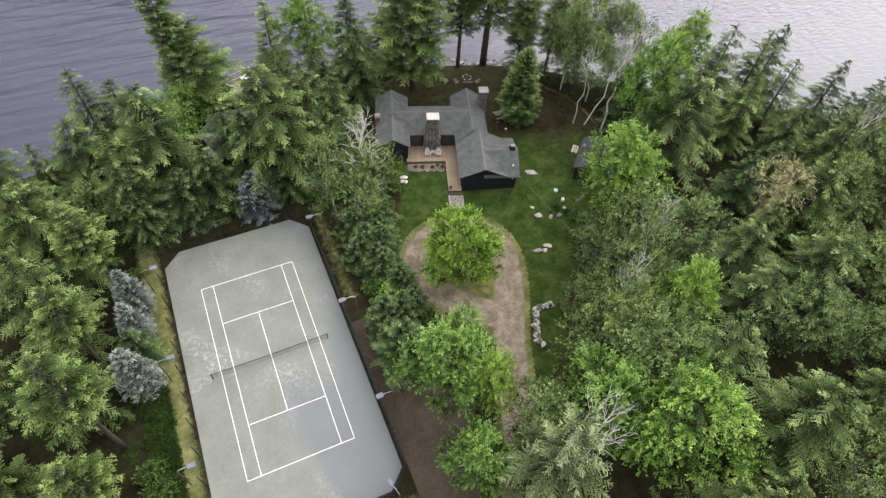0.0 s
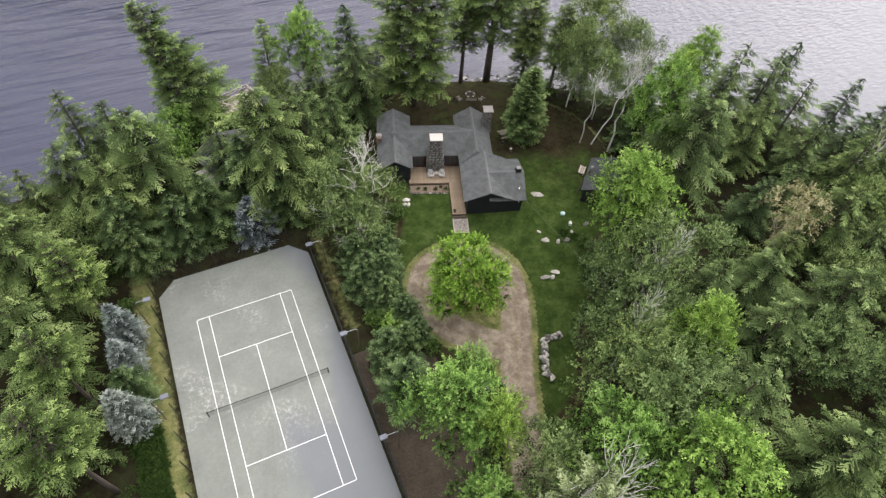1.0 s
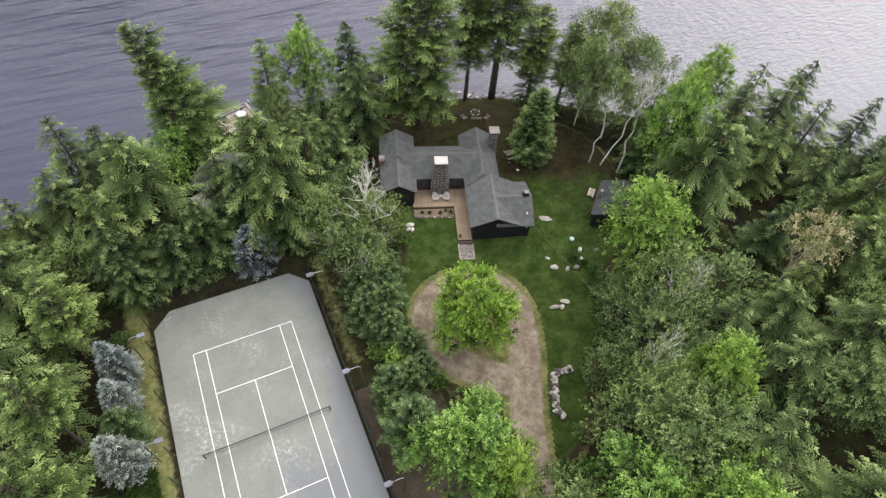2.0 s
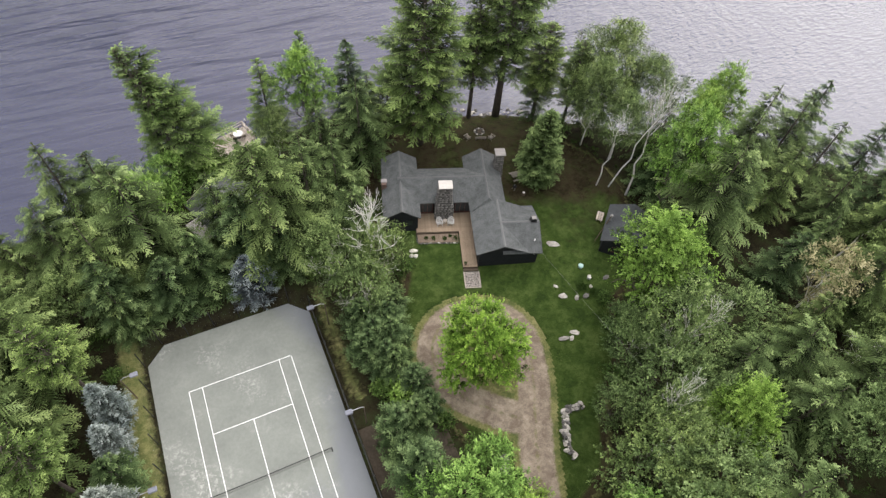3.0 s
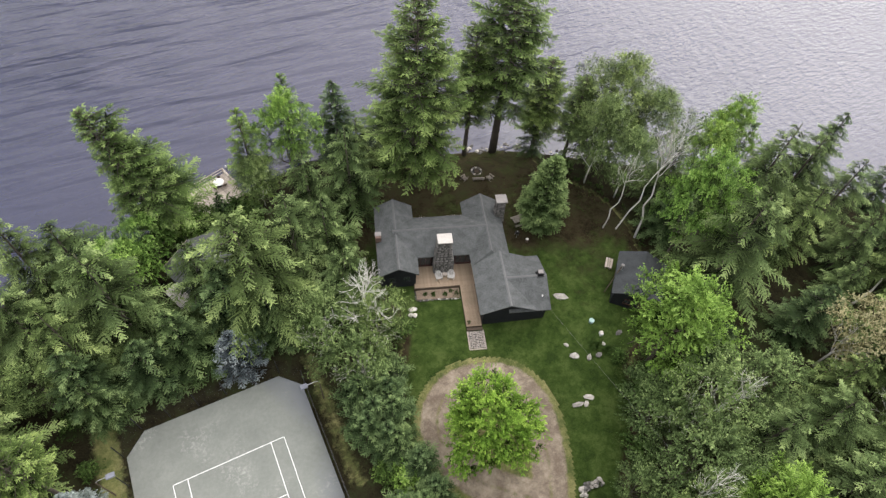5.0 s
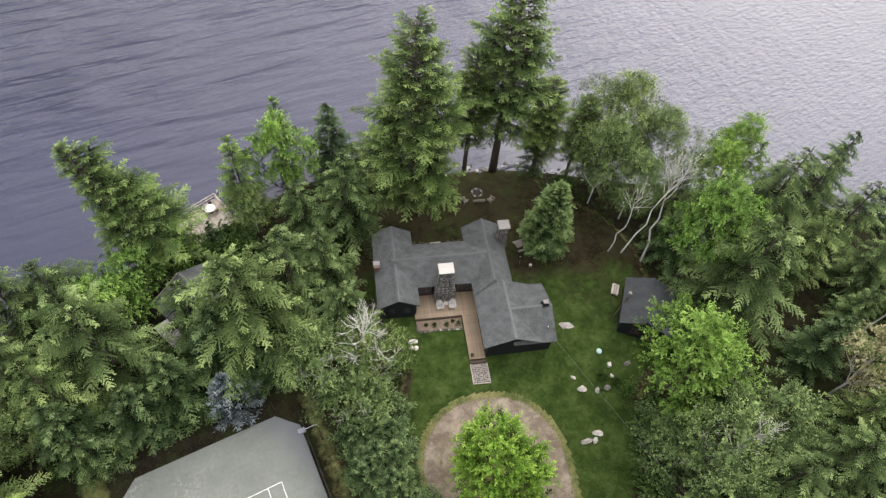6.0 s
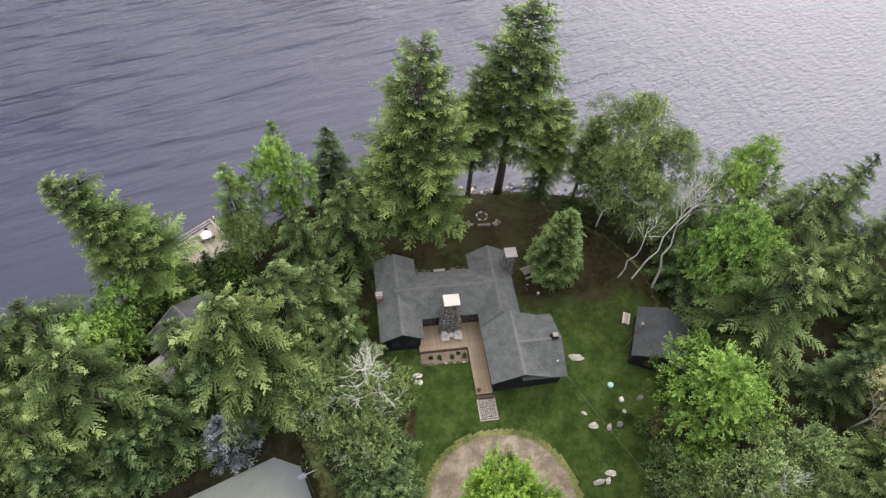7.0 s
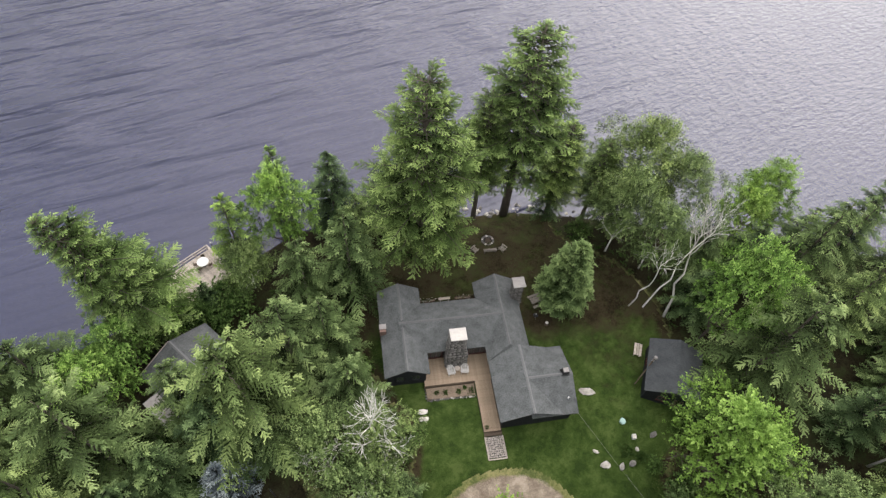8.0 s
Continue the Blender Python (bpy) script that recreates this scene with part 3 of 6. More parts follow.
for i, (a, b) in enumerate(zip(fo, fo[1:] + fo[:1])):
    a, b = Vector((*a, 0)), Vector((*b, 0))
    n = max(1, round((b - a).length / 3.1))
    screened = i in (0, 1, 2)
    for k in range(n):
        p, q = a.lerp(b, k / n), a.lerp(b, (k + 1) / n)
        hh = FH if not screened else (1.4 if (i == 2 and k > 8) else 2.2)
        part("post", Geo().tube([(p.x, p.y, -0.1), (p.x, p.y, FH)], [0.055, 0.055], 6), M_BLACKMETAL, fence)
        part("mesh_panel", Geo().face((p.x, p.y, 0.05), (q.x, q.y, 0.05), (q.x, q.y, hh), (p.x, p.y, hh)), M_SCREEN if screened else M_MESH, fence)
        if screened:
            part("rail", Geo().tube([(p.x, p.y, hh), (q.x, q.y, hh)], [0.04, 0.04], 5), M_BLACKMETAL, fence)


def court_lamp(m, length):
    t = thing("court_lamp", m, "court floodlight on a bent pole beside the fence", "floodlight", "court floodlights")
    part("pole", Geo().tube([(0, 0, -0.2), (0, 0, 4.6)], [0.07, 0.05], 8), M_DARKWOOD, t, "brown pole")
    part("arm", Geo().tube([(0, 0, 4.55), (length * 0.3, 0, 4.85), (length, 0, 4.85)], [0.035, 0.035, 0.03], 6), M_METAL, t)
    h = rounded_box(0.75, 0.5, 0.22, 0.05)
    h.v = [(x + length + 0.35, y, z + 4.68) for x, y, z in h.v]
    hd = part("lamp_head", h, M_LAMPHEAD, t, "grey box lamp head")
    part("lens", Geo().box(length + 0.08, length + 0.62, -0.18, 0.18, 4.655, 4.675), M_GREYCAP, hd)
    return t


for y in (13.3, 1.5, -10.1):
    court_lamp(pose(-10.45, y, 0), 0.95)
for y in (14.0, 1.4, -10.5):
    court_lamp(pose(10.5, y, 0, 0, 0, 180), 1.2)
court_lamp(pose(7.4, -19.9, 0, 0, 0, 108), 1.0)
gate = thing("gate_post", pose(10.6, -1.4, 0), "weathered wooden gate post by the court fence", "post")
part("post", Geo().box(-0.07, 0.07, -0.07, 0.07, -0.2, 2.3), M_DARKWOOD, gate)

# ---- main house ----
H0 = Vector((29.5, 14.5, 0.25))
HOUSE = Matrix.Translation(H0) @ pose(0, 0, 0, 0, 0, HOUSE_TURN)
EAVE, RIDGE = 2.75, 4.3
house = thing("house", HOUSE, "low black-stained lodge with grey shingle roofs and stone chimneys", "house")
COURSE = 0.16


def slope(g, a, b, c, d):
    """Shingle courses on the slope a-b (eave) to d-c (ridge), each lapping the one below."""
    a, b, c, d = (Vector(p) for p in (a, b, c, d))
    n = max(2, round((d - a).length / COURSE))
    up = (b - a).cross(d - a).normalized()
    for i in range(n):
        p, q = a.lerp(d, i / n), b.lerp(c, i / n)
        r, s = b.lerp(c, (i + 1) / n), a.lerp(d, (i + 1) / n)
        lap, last = up * (0.004 if i else 0.0), up * (0.004 if i < n - 1 else 0.0)
        g.face(p + up * 0.022, q + up * 0.022, r + last, s + last)
        g.face(p + lap, q + lap, q + up * 0.022, p + up * 0.022)
    return g


def gable_roof(u0, u1, v0, v1, axis, eave, ridge, parent, name="roof", thick=0.14, cap=True, mid=None, hip=0.0):
    """A gabled roof over a rectangle, ridge along 'u' or 'v'."""
    if axis == "v":
        c = (u0 + u1) / 2 if mid is None else mid
        A, B = ((u0, v0), (u0, v1)), ((u1, v1), (u1, v0))
        R0, R1 = (c, v0 + hip), (c, v1)
    else:
        c = (v0 + v1) / 2 if mid is None else mid
        A, B = ((u1, v0), (u0, v0)), ((u0, v1), (u1, v1))
        R0, R1 = (u1, c), (u0, c)
    g = Geo()
    P = lambda p, z: Vector((*p, z))
    slope(g, P(A[1], eave), P(A[0], eave), P(R0, ridge), P(R1, ridge))
    slope(g, P(B[1], eave), P(B[0], eave), P(R1, ridge), P(R0, ridge))
    if hip:
        slope(g, P(A[0], eave), P(B[1], eave), P(R0, ridge), P(R0, ridge))
    d = thick
    for e0, e1, r0, r1 in ((A[0], A[1], R0, R1), (B[0], B[1], R1, R0)):
        g.face(P(e0, eave - d), P(e1, eave - d), P(r1, ridge - d), P(r0, ridge - d))
        g.face(P(e0, eave - d), P(e0, eave), P(e1, eave), P(e1, eave - d))
        g.face(P(e0, eave - d), P(r0, ridge - d), P(r0, ridge), P(e0, eave))
        g.face(P(e1, eave - d), P(e1, eave), P(r1, ridge), P(r1, ridge - d))
    ro = part(name, g.weld(), M_ROOF, parent, "grey asphalt shingle roof")
    if cap:
        w = 0.15
        k = (ridge - eave) / abs(c - (u0 if axis == "v" else v0)) * w
        off = Vector((w, 0, 0)) if axis == "v" else Vector((0, w, 0))
        a, b = P(R0, ridge + 0.045), P(R1, ridge + 0.045)
        cg = Geo()
        dn = Vector((0, 0, -k))
        cg.face(a - off + dn, b - off + dn, b, a)
        cg.face(a, b, b + off + dn, a + off + dn)
        part("ridge_cap", cg, M_RIDGE, ro, "paler ridge shingles")
    return ro


def wall_box(u0, u1, v0, v1, z0, z1, parent, name="wall"):
    return part(name, Geo().box(u0, u1, v0, v1, z0, z1), M_SIDING, parent)


def siding_wall(p, q, z0, z1, parent, peak=None):
    """A wall from p to q (outer face to the right), with lapped boards; peak: height of a gable point."""
    p, q = Vector((*p, 0)), Vector((*q, 0))
    d = (q - p).normalized()
    n = Vector((d.y, -d.x, 0))
    L = (q - p).length
    g = Geo()
    b = 0.2
    top = peak if peak else z1
    z = z0
    while z < top - 0.01:
        zt = min(z + b, top)
        s0 = 0 if zt <= z1 else L / 2 * (zt - z1) / (top - z1)
        za, zb = p + d * s0, q - d * s0
        if (zb - za).length > 0.05:
            o0, o1 = n * (0.008 if z > z0 + 0.01 else 0.0), n * (0.008 if zt < top - 0.01 else 0.0)
            g.face(za + n * 0.03 + Vector((0, 0, z)), zb + n * 0.03 + Vector((0, 0, z)), zb + o1 + Vector((0, 0, zt)), za + o1 + Vector((0, 0, zt)))
            g.face(za + o0 + Vector((0, 0, z)), zb + o0 + Vector((0, 0, z)), zb + n * 0.03 + Vector((0, 0, z)), za + n * 0.03 + Vector((0, 0, z)))
        z = zt
    bk = -n * 0.14
    ring = [p + Vector((0, 0, z0)), q + Vector((0, 0, z0)), q + Vector((0, 0, z1))] + ([(p + q) / 2 + Vector((0, 0, peak))] if peak else []) + [p + Vector((0, 0, z1))]
    g.face(*ring)
    g.face(*[r + bk for r in reversed(ring)])
    for i in range(len(ring)):
        a_, b_ = ring[i], ring[(i + 1) % len(ring)]
        g.face(a_, a_ + bk, b_ + bk, b_)
    return part("wall", g.weld(), M_SIDING, parent)


def window(p, q, z0, z1, parent, bars=1, mat=None):
    """A framed window on the wall line p-q (outer face to the right)."""
    p, q = Vector((*p, 0)), Vector((*q, 0))
    d = (q - p).normalized()
    n = Vector((d.y, -d.x, 0))
    L = (q - p).length
    m = Matrix(((d.x, n.x, 0, p.x), (d.y, n.y, 0, p.y), (0, 0, 1, 0), (0, 0, 0, 1)))
    f = Geo()
    t = 0.07
    for x0, x1, a, b in ((0, L, z0, z0 + t), (0, L, z1 - t, z1), (0, t, z0 + t, z1 - t), (L - t, L, z0 + t, z1 - t)):
        f.box(x0, x1, 0.034, 0.085, a, b, m)
    w = part("window", f, mat or M_TRIM, parent)
    for i in range(bars + 1):
        xa = t + (L - 2 * t) * i / (bars + 1)
        xb = t + (L - 2 * t) * (i + 1) / (bars + 1)
        part("pane", Geo().box(xa + 0.015, xb - 0.015, 0.036, 0.05, z0 + t, z1 - t, m), M_GLASS, w)
        if i:
            part("mullion", Geo().box(xa - 0.02, xa + 0.02, 0.036, 0.075, z0 + t, z1 - t, m), mat or M_TRIM, w)
    part("sill", Geo().box(-0.05, L + 0.05, 0.034, 0.13, z0 - 0.05, z0, m), mat or M_TRIM, w)
    return w


WB = -0.35
# front block with its gable to the lawn, and the east wing
siding_wall((0.5, 0.35), (7.7, 0.35), WB, EAVE - 0.1, house)
gf = Geo()
gf.face((0.5, 0.34, EAVE - 0.1), (6.1, 0.34, EAVE - 0.1), (3.3, 0.34, RIDGE - 0.25))
part("gable", gf, M_SIDING, house)
siding_wall((7.7, 0.35), (7.7, 7.15), WB, EAVE - 0.1, house, RIDGE - 0.12)
siding_wall((7.7, 7.15), (4.45, 7.15), WB, EAVE - 0.1, house)
siding_wall((0.5, 8.8), (0.5, 0.35), WB, EAVE - 0.1, house)
siding_wall((4.45, 7.15), (4.45, 16.2), WB, EAVE - 0.1, house)
siding_wall((4.45, 16.2), (0.35, 16.2), WB, EAVE - 0.1, house, RIDGE - 0.15)
siding_wall((0.35, 16.2), (0.35, 14.1), WB, EAVE - 0.1, house)
siding_wall((0.35, 14.1), (-6.7, 14.1), WB, EAVE - 0.1, house)
siding_wall((-6.7, 8.8), (0.5, 8.8), WB, EAVE - 0.1, house)
siding_wall((-6.7, 14.1), (-6.7, 16.2), WB, EAVE - 0.1, house)
siding_wall((-6.7, 16.2), (-10.8, 16.2), WB, EAVE - 0.1, house, RIDGE - 0.35)
siding_wall((-10.8, 16.2), (-10.8, 6.35), WB, EAVE - 0.1, house)
siding_wall((-10.8, 6.35), (-6.7, 6.35), WB, EAVE - 0.1, house, RIDGE - 0.35)
siding_wall((-6.7, 6.35), (-6.7, 8.8), WB, EAVE - 0.1, house)

gable_roof(-0.02, 6.62, -0.02, 7.5, "v", EAVE, RIDGE, house)
gable_roof(3.3, 8.15, -0.02, 7.5, "u", EAVE, RIDGE - 0.02, house)
gable_roof(-0.04, 4.76, 6.6, 16.55, "v", EAVE, RIDGE - 0.03, house, hip=1.1)
gable_roof(-9.1, 2.3, 8.4, 14.45, "u", EAVE, RIDGE + 0.05, house)
gable_roof(-11.1, -6.36, 5.98, 16.5, "v", EAVE, RIDGE - 0.15, house)

window((-9.9, 6.35), (-9.05, 6.35), 1.0, 2.0, house, 1, M_BLACKMETAL)
window((-8.2, 6.35), (-7.35, 6.35), 1.0, 2.0, house, 1, M_BLACKMETAL)
window((-6.55, 8.8), (-4.6, 8.8), 0.5, 2.3, house, 2)
window((-1.7, 8.8), (0.3, 8.8), 0.5, 2.3, house, 2)
window((0.5, 5.0), (0.5, 3.6), 0.9, 2.1, house, 1)
for u in (-5.6, -3.6, -1.6):
    window((u + 1.3, 14.1), (u, 14.1), 0.8, 2.1, house, 1)
window((4.45, 9.2), (4.45, 10.6), 0.9, 2.1, house, 1)
window((7.7, 2.0), (7.7, 3.2), 0.9, 2.1, house, 1)
door = part("door", Geo().box(0.44, 0.52, 6.6, 7.5, 0.3, 2.35), M_TRIM, house, "dark maroon panelled door")
part("handle", Geo().box(0.4, 0.44, 6.72, 6.78, 1.2, 1.32), M_METAL, door)
part("wall_lamp", rounded_box(0.14, 0.1, 0.2, 0.02), M_WHITE, house, "small pale wall lamp").location = (7.25, 0.28, 2.1)

# roof fittings
vent = part("flue", Geo().box(7.05, 7.75, 3.6, 4.2, RIDGE - 0.5, RIDGE + 0.35), M_BLACKMETAL, house, "squat black flue box")
part("flue_cap", Geo().box(7.12, 7.68, 3.67, 4.13, RIDGE + 0.42, RIDGE + 0.55), M_GREYCAP, vent, "grey flue cap")
part("flue_collar", Geo().box(6.95, 7.85, 3.5, 4.3, RIDGE - 0.28, RIDGE - 0.08), M_BLACKMETAL, vent)
part("vent_pipe", Geo().tube([(7.3, 1.45, 3.2), (7.3, 1.45, 3.65)], [0.07, 0.07], 8), M_WHITE, house, "white vent pipe")

# tile hatch and small brick chimney on the west wing
wc = part("brick_chimney", Geo().box(-11.15, -10.5, 10.9, 11.75, 1.0, 3.75), M_BRICK, house, "short brown brick chimney")
part("chimney_cap", Geo().box(-11.2, -10.45, 11.2, 11.8, 3.75, 3.85), M_GREYCAP, wc)


def stone_chimney(m, w0, w1, d0, d1, h, name, label, cap_mat, cap_w, cap_d, seed, lean=0.0):
    """Fieldstone stack tapering from w0 x d0 at the foot to w1 x d1, with a slab on top."""
    rnd = random.Random(seed)
    ch = part(name, Geo(), M_MORTAR, house, label)
    ch.matrix_local = m
    core = Geo()
    steps = [(0, 1.0), (0.45, 0.92), (0.62, 0.25), (1.0, 0.0)]
    rings = []
    for s, k in steps:
        w, d = w1 + (w0 - w1) * k - 0.12, d1 + (d0 - d1) * k - 0.12
        yc = (d - d1) / -2 + lean * s
        rings.append([(-w / 2, yc - d / 2, s * h), (w / 2, yc - d / 2, s * h), (w / 2, yc + d / 2, s * h), (-w / 2, yc + d / 2, s * h)])
    for lo, hi in zip(rings, rings[1:]):
        for i in range(4):
            core.face(lo[i], lo[(i + 1) % 4], hi[(i + 1) % 4], hi[i])
    core.face(*rings[-1])
    ch.data = core.mesh(name, M_MORTAR)
    shapes = [stone_geo(seed + i, 1.0, 0.55, 0.8).mesh("stone", M_STONE) for i in range(6)]
    for lo, hi in zip(rings, rings[1:]):
        for i in range(4):
            a, b = Vector(lo[i]), Vector(lo[(i + 1) % 4])
            c, d = Vector(hi[(i + 1) % 4]), Vector(hi[i])
            nrm = (b - a).cross(d - a).normalized()
            rows = max(1, round((d - a).length / 0.34))
            for r in range(rows):
                t = (r + 0.5) / rows
                p, q = a.lerp(d, t), b.lerp(c, t)
                cols = max(2, round((q - p).length / rnd.uniform(0.36, 0.52)))
                for k in range(cols):
                    x = (k + 0.5 + rnd.uniform(-0.15, 0.15) + (0.25 if r % 2 else -0.25) * (0 < k < cols - 1)) / cols
                    pos = p.lerp(q, x)
                    st = new("stone", shapes[rnd.randrange(6)])
                    st.parent = ch
                    along = (q - p).normalized()
                    R = Matrix((along, -nrm, along.cross(nrm) * -1)).transposed().to_4x4()
                    sc = (q - p).length / cols
                    st.matrix_local = Matrix.Translation(pos) @ R @ pose(0, 0, 0, rnd.uniform(-12, 12), rnd.uniform(-15, 15), 0) @ Matrix.Diagonal((sc * rnd.uniform(0.95, 1.2), 0.42, rnd.uniform(0.36, 0.5), 1))
    cap = rounded_box(cap_w, cap_d, 0.14, 0.03)
    cap.v = [(x, y + lean, z + h) for x, y, z in cap.v]
    part("chimney_cap", cap, cap_mat, ch, "flat pale stone cap")
    return ch


stone_chimney(pose(-3.2, 8.6, 0.0), 2.4, 1.7, 1.9, 1.25, 5.9, "stone_chimney", "massive grey fieldstone chimney", M_CAP, 1.75, 1.42, 11)
stone_chimney(pose(4.5, 14.15, 0.0), 1.35, 1.1, 1.3, 1.1, 5.8, "stone_chimney", "slender fieldstone chimney", M_GREYCAP, 1.4, 1.35, 37)

# ---- deck and boardwalk ----
DECK = thing("deck", HOUSE, "brown plank deck and boardwalk along the house", "deck")
part("frame", Geo().box(-6.85, 0.45, 5.66, 8.75, -0.2, 0.24), M_DARKWOOD, DECK)
part("frame", Geo().box(-1.4, 0.45, 0.0, 5.66, -0.2, 0.24), M_DARKWOOD, DECK)
plank = Geo().box(-3.66, 3.66, -0.068, 0.068, 0.0, 0.035).mesh("plank", M_DECK)
short_plank = Geo().box(-0.068, 0.068, -2.83, 2.83, 0.0, 0.035).mesh("plank", M_DECK)
part("skirt", Geo().box(-6.95, -1.45, 5.54, 5.6, -0.2, 0.26), M_DARKWOOD, DECK)
step = part("step", rounded_box(1.85, 0.36, 0.16, 0.02), M_DARKWOOD, DECK, "dark plank step")
step.location = (-0.47, -0.22, -0.12)
path = thing("garden_path", HOUSE, "short cobbled path edged with pale timbers", "path")
part("bed", Geo().box(-1.35, 0.5, -2.62, -0.42, -0.5, -0.14), M_MORTAR, path)
for x in (-1.42, 0.46):
    part("edging", Geo().box(x, x + 0.1, -2.7, -0.42, -0.4, -0.06), M_GREYWOOD, path)
part("edging", Geo().box(-1.42, 0.56, -2.8, -2.7, -0.4, -0.06), M_GREYWOOD, path)

# flower bed between deck and lawn
bed = thing("flower_bed", HOUSE, "mulched flower bed edged with pale stones", "flower bed")
part("soil", Geo().hexa([(-6.8, 4.2, -0.5), (-1.5, 4.1, -0.5), (-1.5, 5.5, -0.5), (-6.8, 5.5, -0.5), (-6.7, 4.3, -0.08), (-1.55, 4.2, -0.08), (-1.5, 5.5, 0.0), (-6.8, 5.5, 0.0)]), M_MULCH, bed)


# ---- trees ----
class Leaves:
    """Many small pointed leaf blades."""

    def __init__(self):
        self.p, self.d, self.n, self.l, self.w, self.y = [], [], [], [], [], []

    def add(self, p, d, n, l, w, y=0.5):
        """One leaf or rows of leaves; y: leaf tone, 0 painted shade to 1 pale young growth."""
        p = np.asarray(p, float).reshape(-1, 3)
        k = len(p)
        for store, value, width in ((self.p, p, 3), (self.d, d, 3), (self.n, n, 3), (self.l, l, 1), (self.w, w, 1), (self.y, y, 1)):
            value = np.asarray(value, float)
            value = value.reshape(-1, 3) if width == 3 else value.reshape(-1)
            store.append(np.broadcast_to(value, (k, 3) if width == 3 else (k,)))

    def mesh(self, name, mat):
        p, d, n, l, w, y = (np.concatenate(a) for a in (self.p, self.d, self.n, self.l, self.w, self.y))
        l, w = l[:, None], w[:, None]
        d = d / (np.linalg.norm(d, axis=1, keepdims=True) + 1e-9)
        s = np.cross(d, n)
        s /= np.linalg.norm(s, axis=1, keepdims=True) + 1e-9
        co = np.stack([p + s * w * 0.5, p + d * l, p - s * w * 0.5], 1).reshape(-1, 3)
        k = len(p)
        me = bpy.data.meshes.new(name)
        me.vertices.add(3 * k), me.loops.add(3 * k), me.polygons.add(k)
        me.vertices.foreach_set("co", co.astype(np.float32).ravel())
        me.loops.foreach_set("vertex_index", np.arange(3 * k, dtype=np.int32))
        me.polygons.foreach_set("loop_start", np.arange(0, 3 * k, 3, dtype=np.int32))
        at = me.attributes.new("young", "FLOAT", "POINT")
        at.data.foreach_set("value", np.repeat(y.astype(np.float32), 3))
        me.materials.append(mat)
        me.update(calc_edges=True)
        return me


def unit(r):
    v = r.normal(size=3)
    return v / np.linalg.norm(v)


def tree_thing(name, label, category, trunk, crown, bark, limbs=None):
    t = thing(name, pose(0, 0, 0), label, category)
    part("trunk", trunk, bark, t, smooth=True)
    if limbs is not None and limbs.v:
        tagged(part("branchwork", limbs, bark, t, smooth=True), kind="stuff")
    if crown is not None:
        part("crown", crown, None, t)
    return t


UP = np.array([0.0, 0.0, 1.0])


def rows_unit(v):
    return v / (np.linalg.norm(v, axis=-1, keepdims=True) + 1e-9)


def frond(lv, r, c0, out, side, L, rise, droop, leaf, fill=1.0, start=0.15, plume=0.3, wild=0.2, sag=0.25, step=0.16):
    """One flat pointed bough: paired side twigs, each feathered with short needles, paler towards the tips."""
    tone = r.uniform(-0.22, 0.18)
    n = max(4, int(L / 0.24 * fill))
    s = (np.arange(n) + r.uniform(0.1, 0.9, n)) / n
    if L > 1.5:
        s = s[s > start]
    s = np.concatenate([s, s, [0.93]])
    q = np.concatenate([np.ones(len(s) // 2), -np.ones(len(s) // 2), [0.0]])
    k = len(s)
    c = c0 + out * L * s[:, None] + UP * (rise * L * s - droop * L * s * s)[:, None]
    tan = rows_unit(out + UP * (rise - 2 * droop * s)[:, None])
    tl = (plume * L * (1.02 - s) ** 0.7 * np.minimum(1.0, s * 4 + 0.3) + 0.24) * r.uniform(0.5, 1.3, k)
    d = rows_unit(tan * 0.85 + side * (q * r.uniform(0.4, 1.3, k))[:, None] + UP * r.uniform(-0.3, 0.14, k)[:, None])
    plane = rows_unit(np.cross(tan, side)) + side * (q * 0.22)[:, None]
    # pale new growth outward; darker inboard, painting the crown's inner shade into the needles
    leaf_tone = np.clip(0.2 + 0.58 * s + tone, 0, 1)
    lv.add(c, d - UP * 0.5 * sag, plane, tl * 1.02, leaf[1] * 1.2, leaf_tone)
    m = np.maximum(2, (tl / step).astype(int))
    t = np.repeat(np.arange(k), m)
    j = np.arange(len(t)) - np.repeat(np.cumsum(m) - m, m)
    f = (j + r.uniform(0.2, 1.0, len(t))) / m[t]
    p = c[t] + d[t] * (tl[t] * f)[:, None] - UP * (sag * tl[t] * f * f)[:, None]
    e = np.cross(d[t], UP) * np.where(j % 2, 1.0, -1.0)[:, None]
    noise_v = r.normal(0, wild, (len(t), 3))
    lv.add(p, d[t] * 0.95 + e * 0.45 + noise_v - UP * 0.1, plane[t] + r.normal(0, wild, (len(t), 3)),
           leaf[0] * r.uniform(0.75, 1.25, len(t)) * (1.1 - 0.35 * f), leaf[1] * r.uniform(0.8, 1.25, len(t)), np.clip(leaf_tone[t] + 0.16 * f, 0, 1))


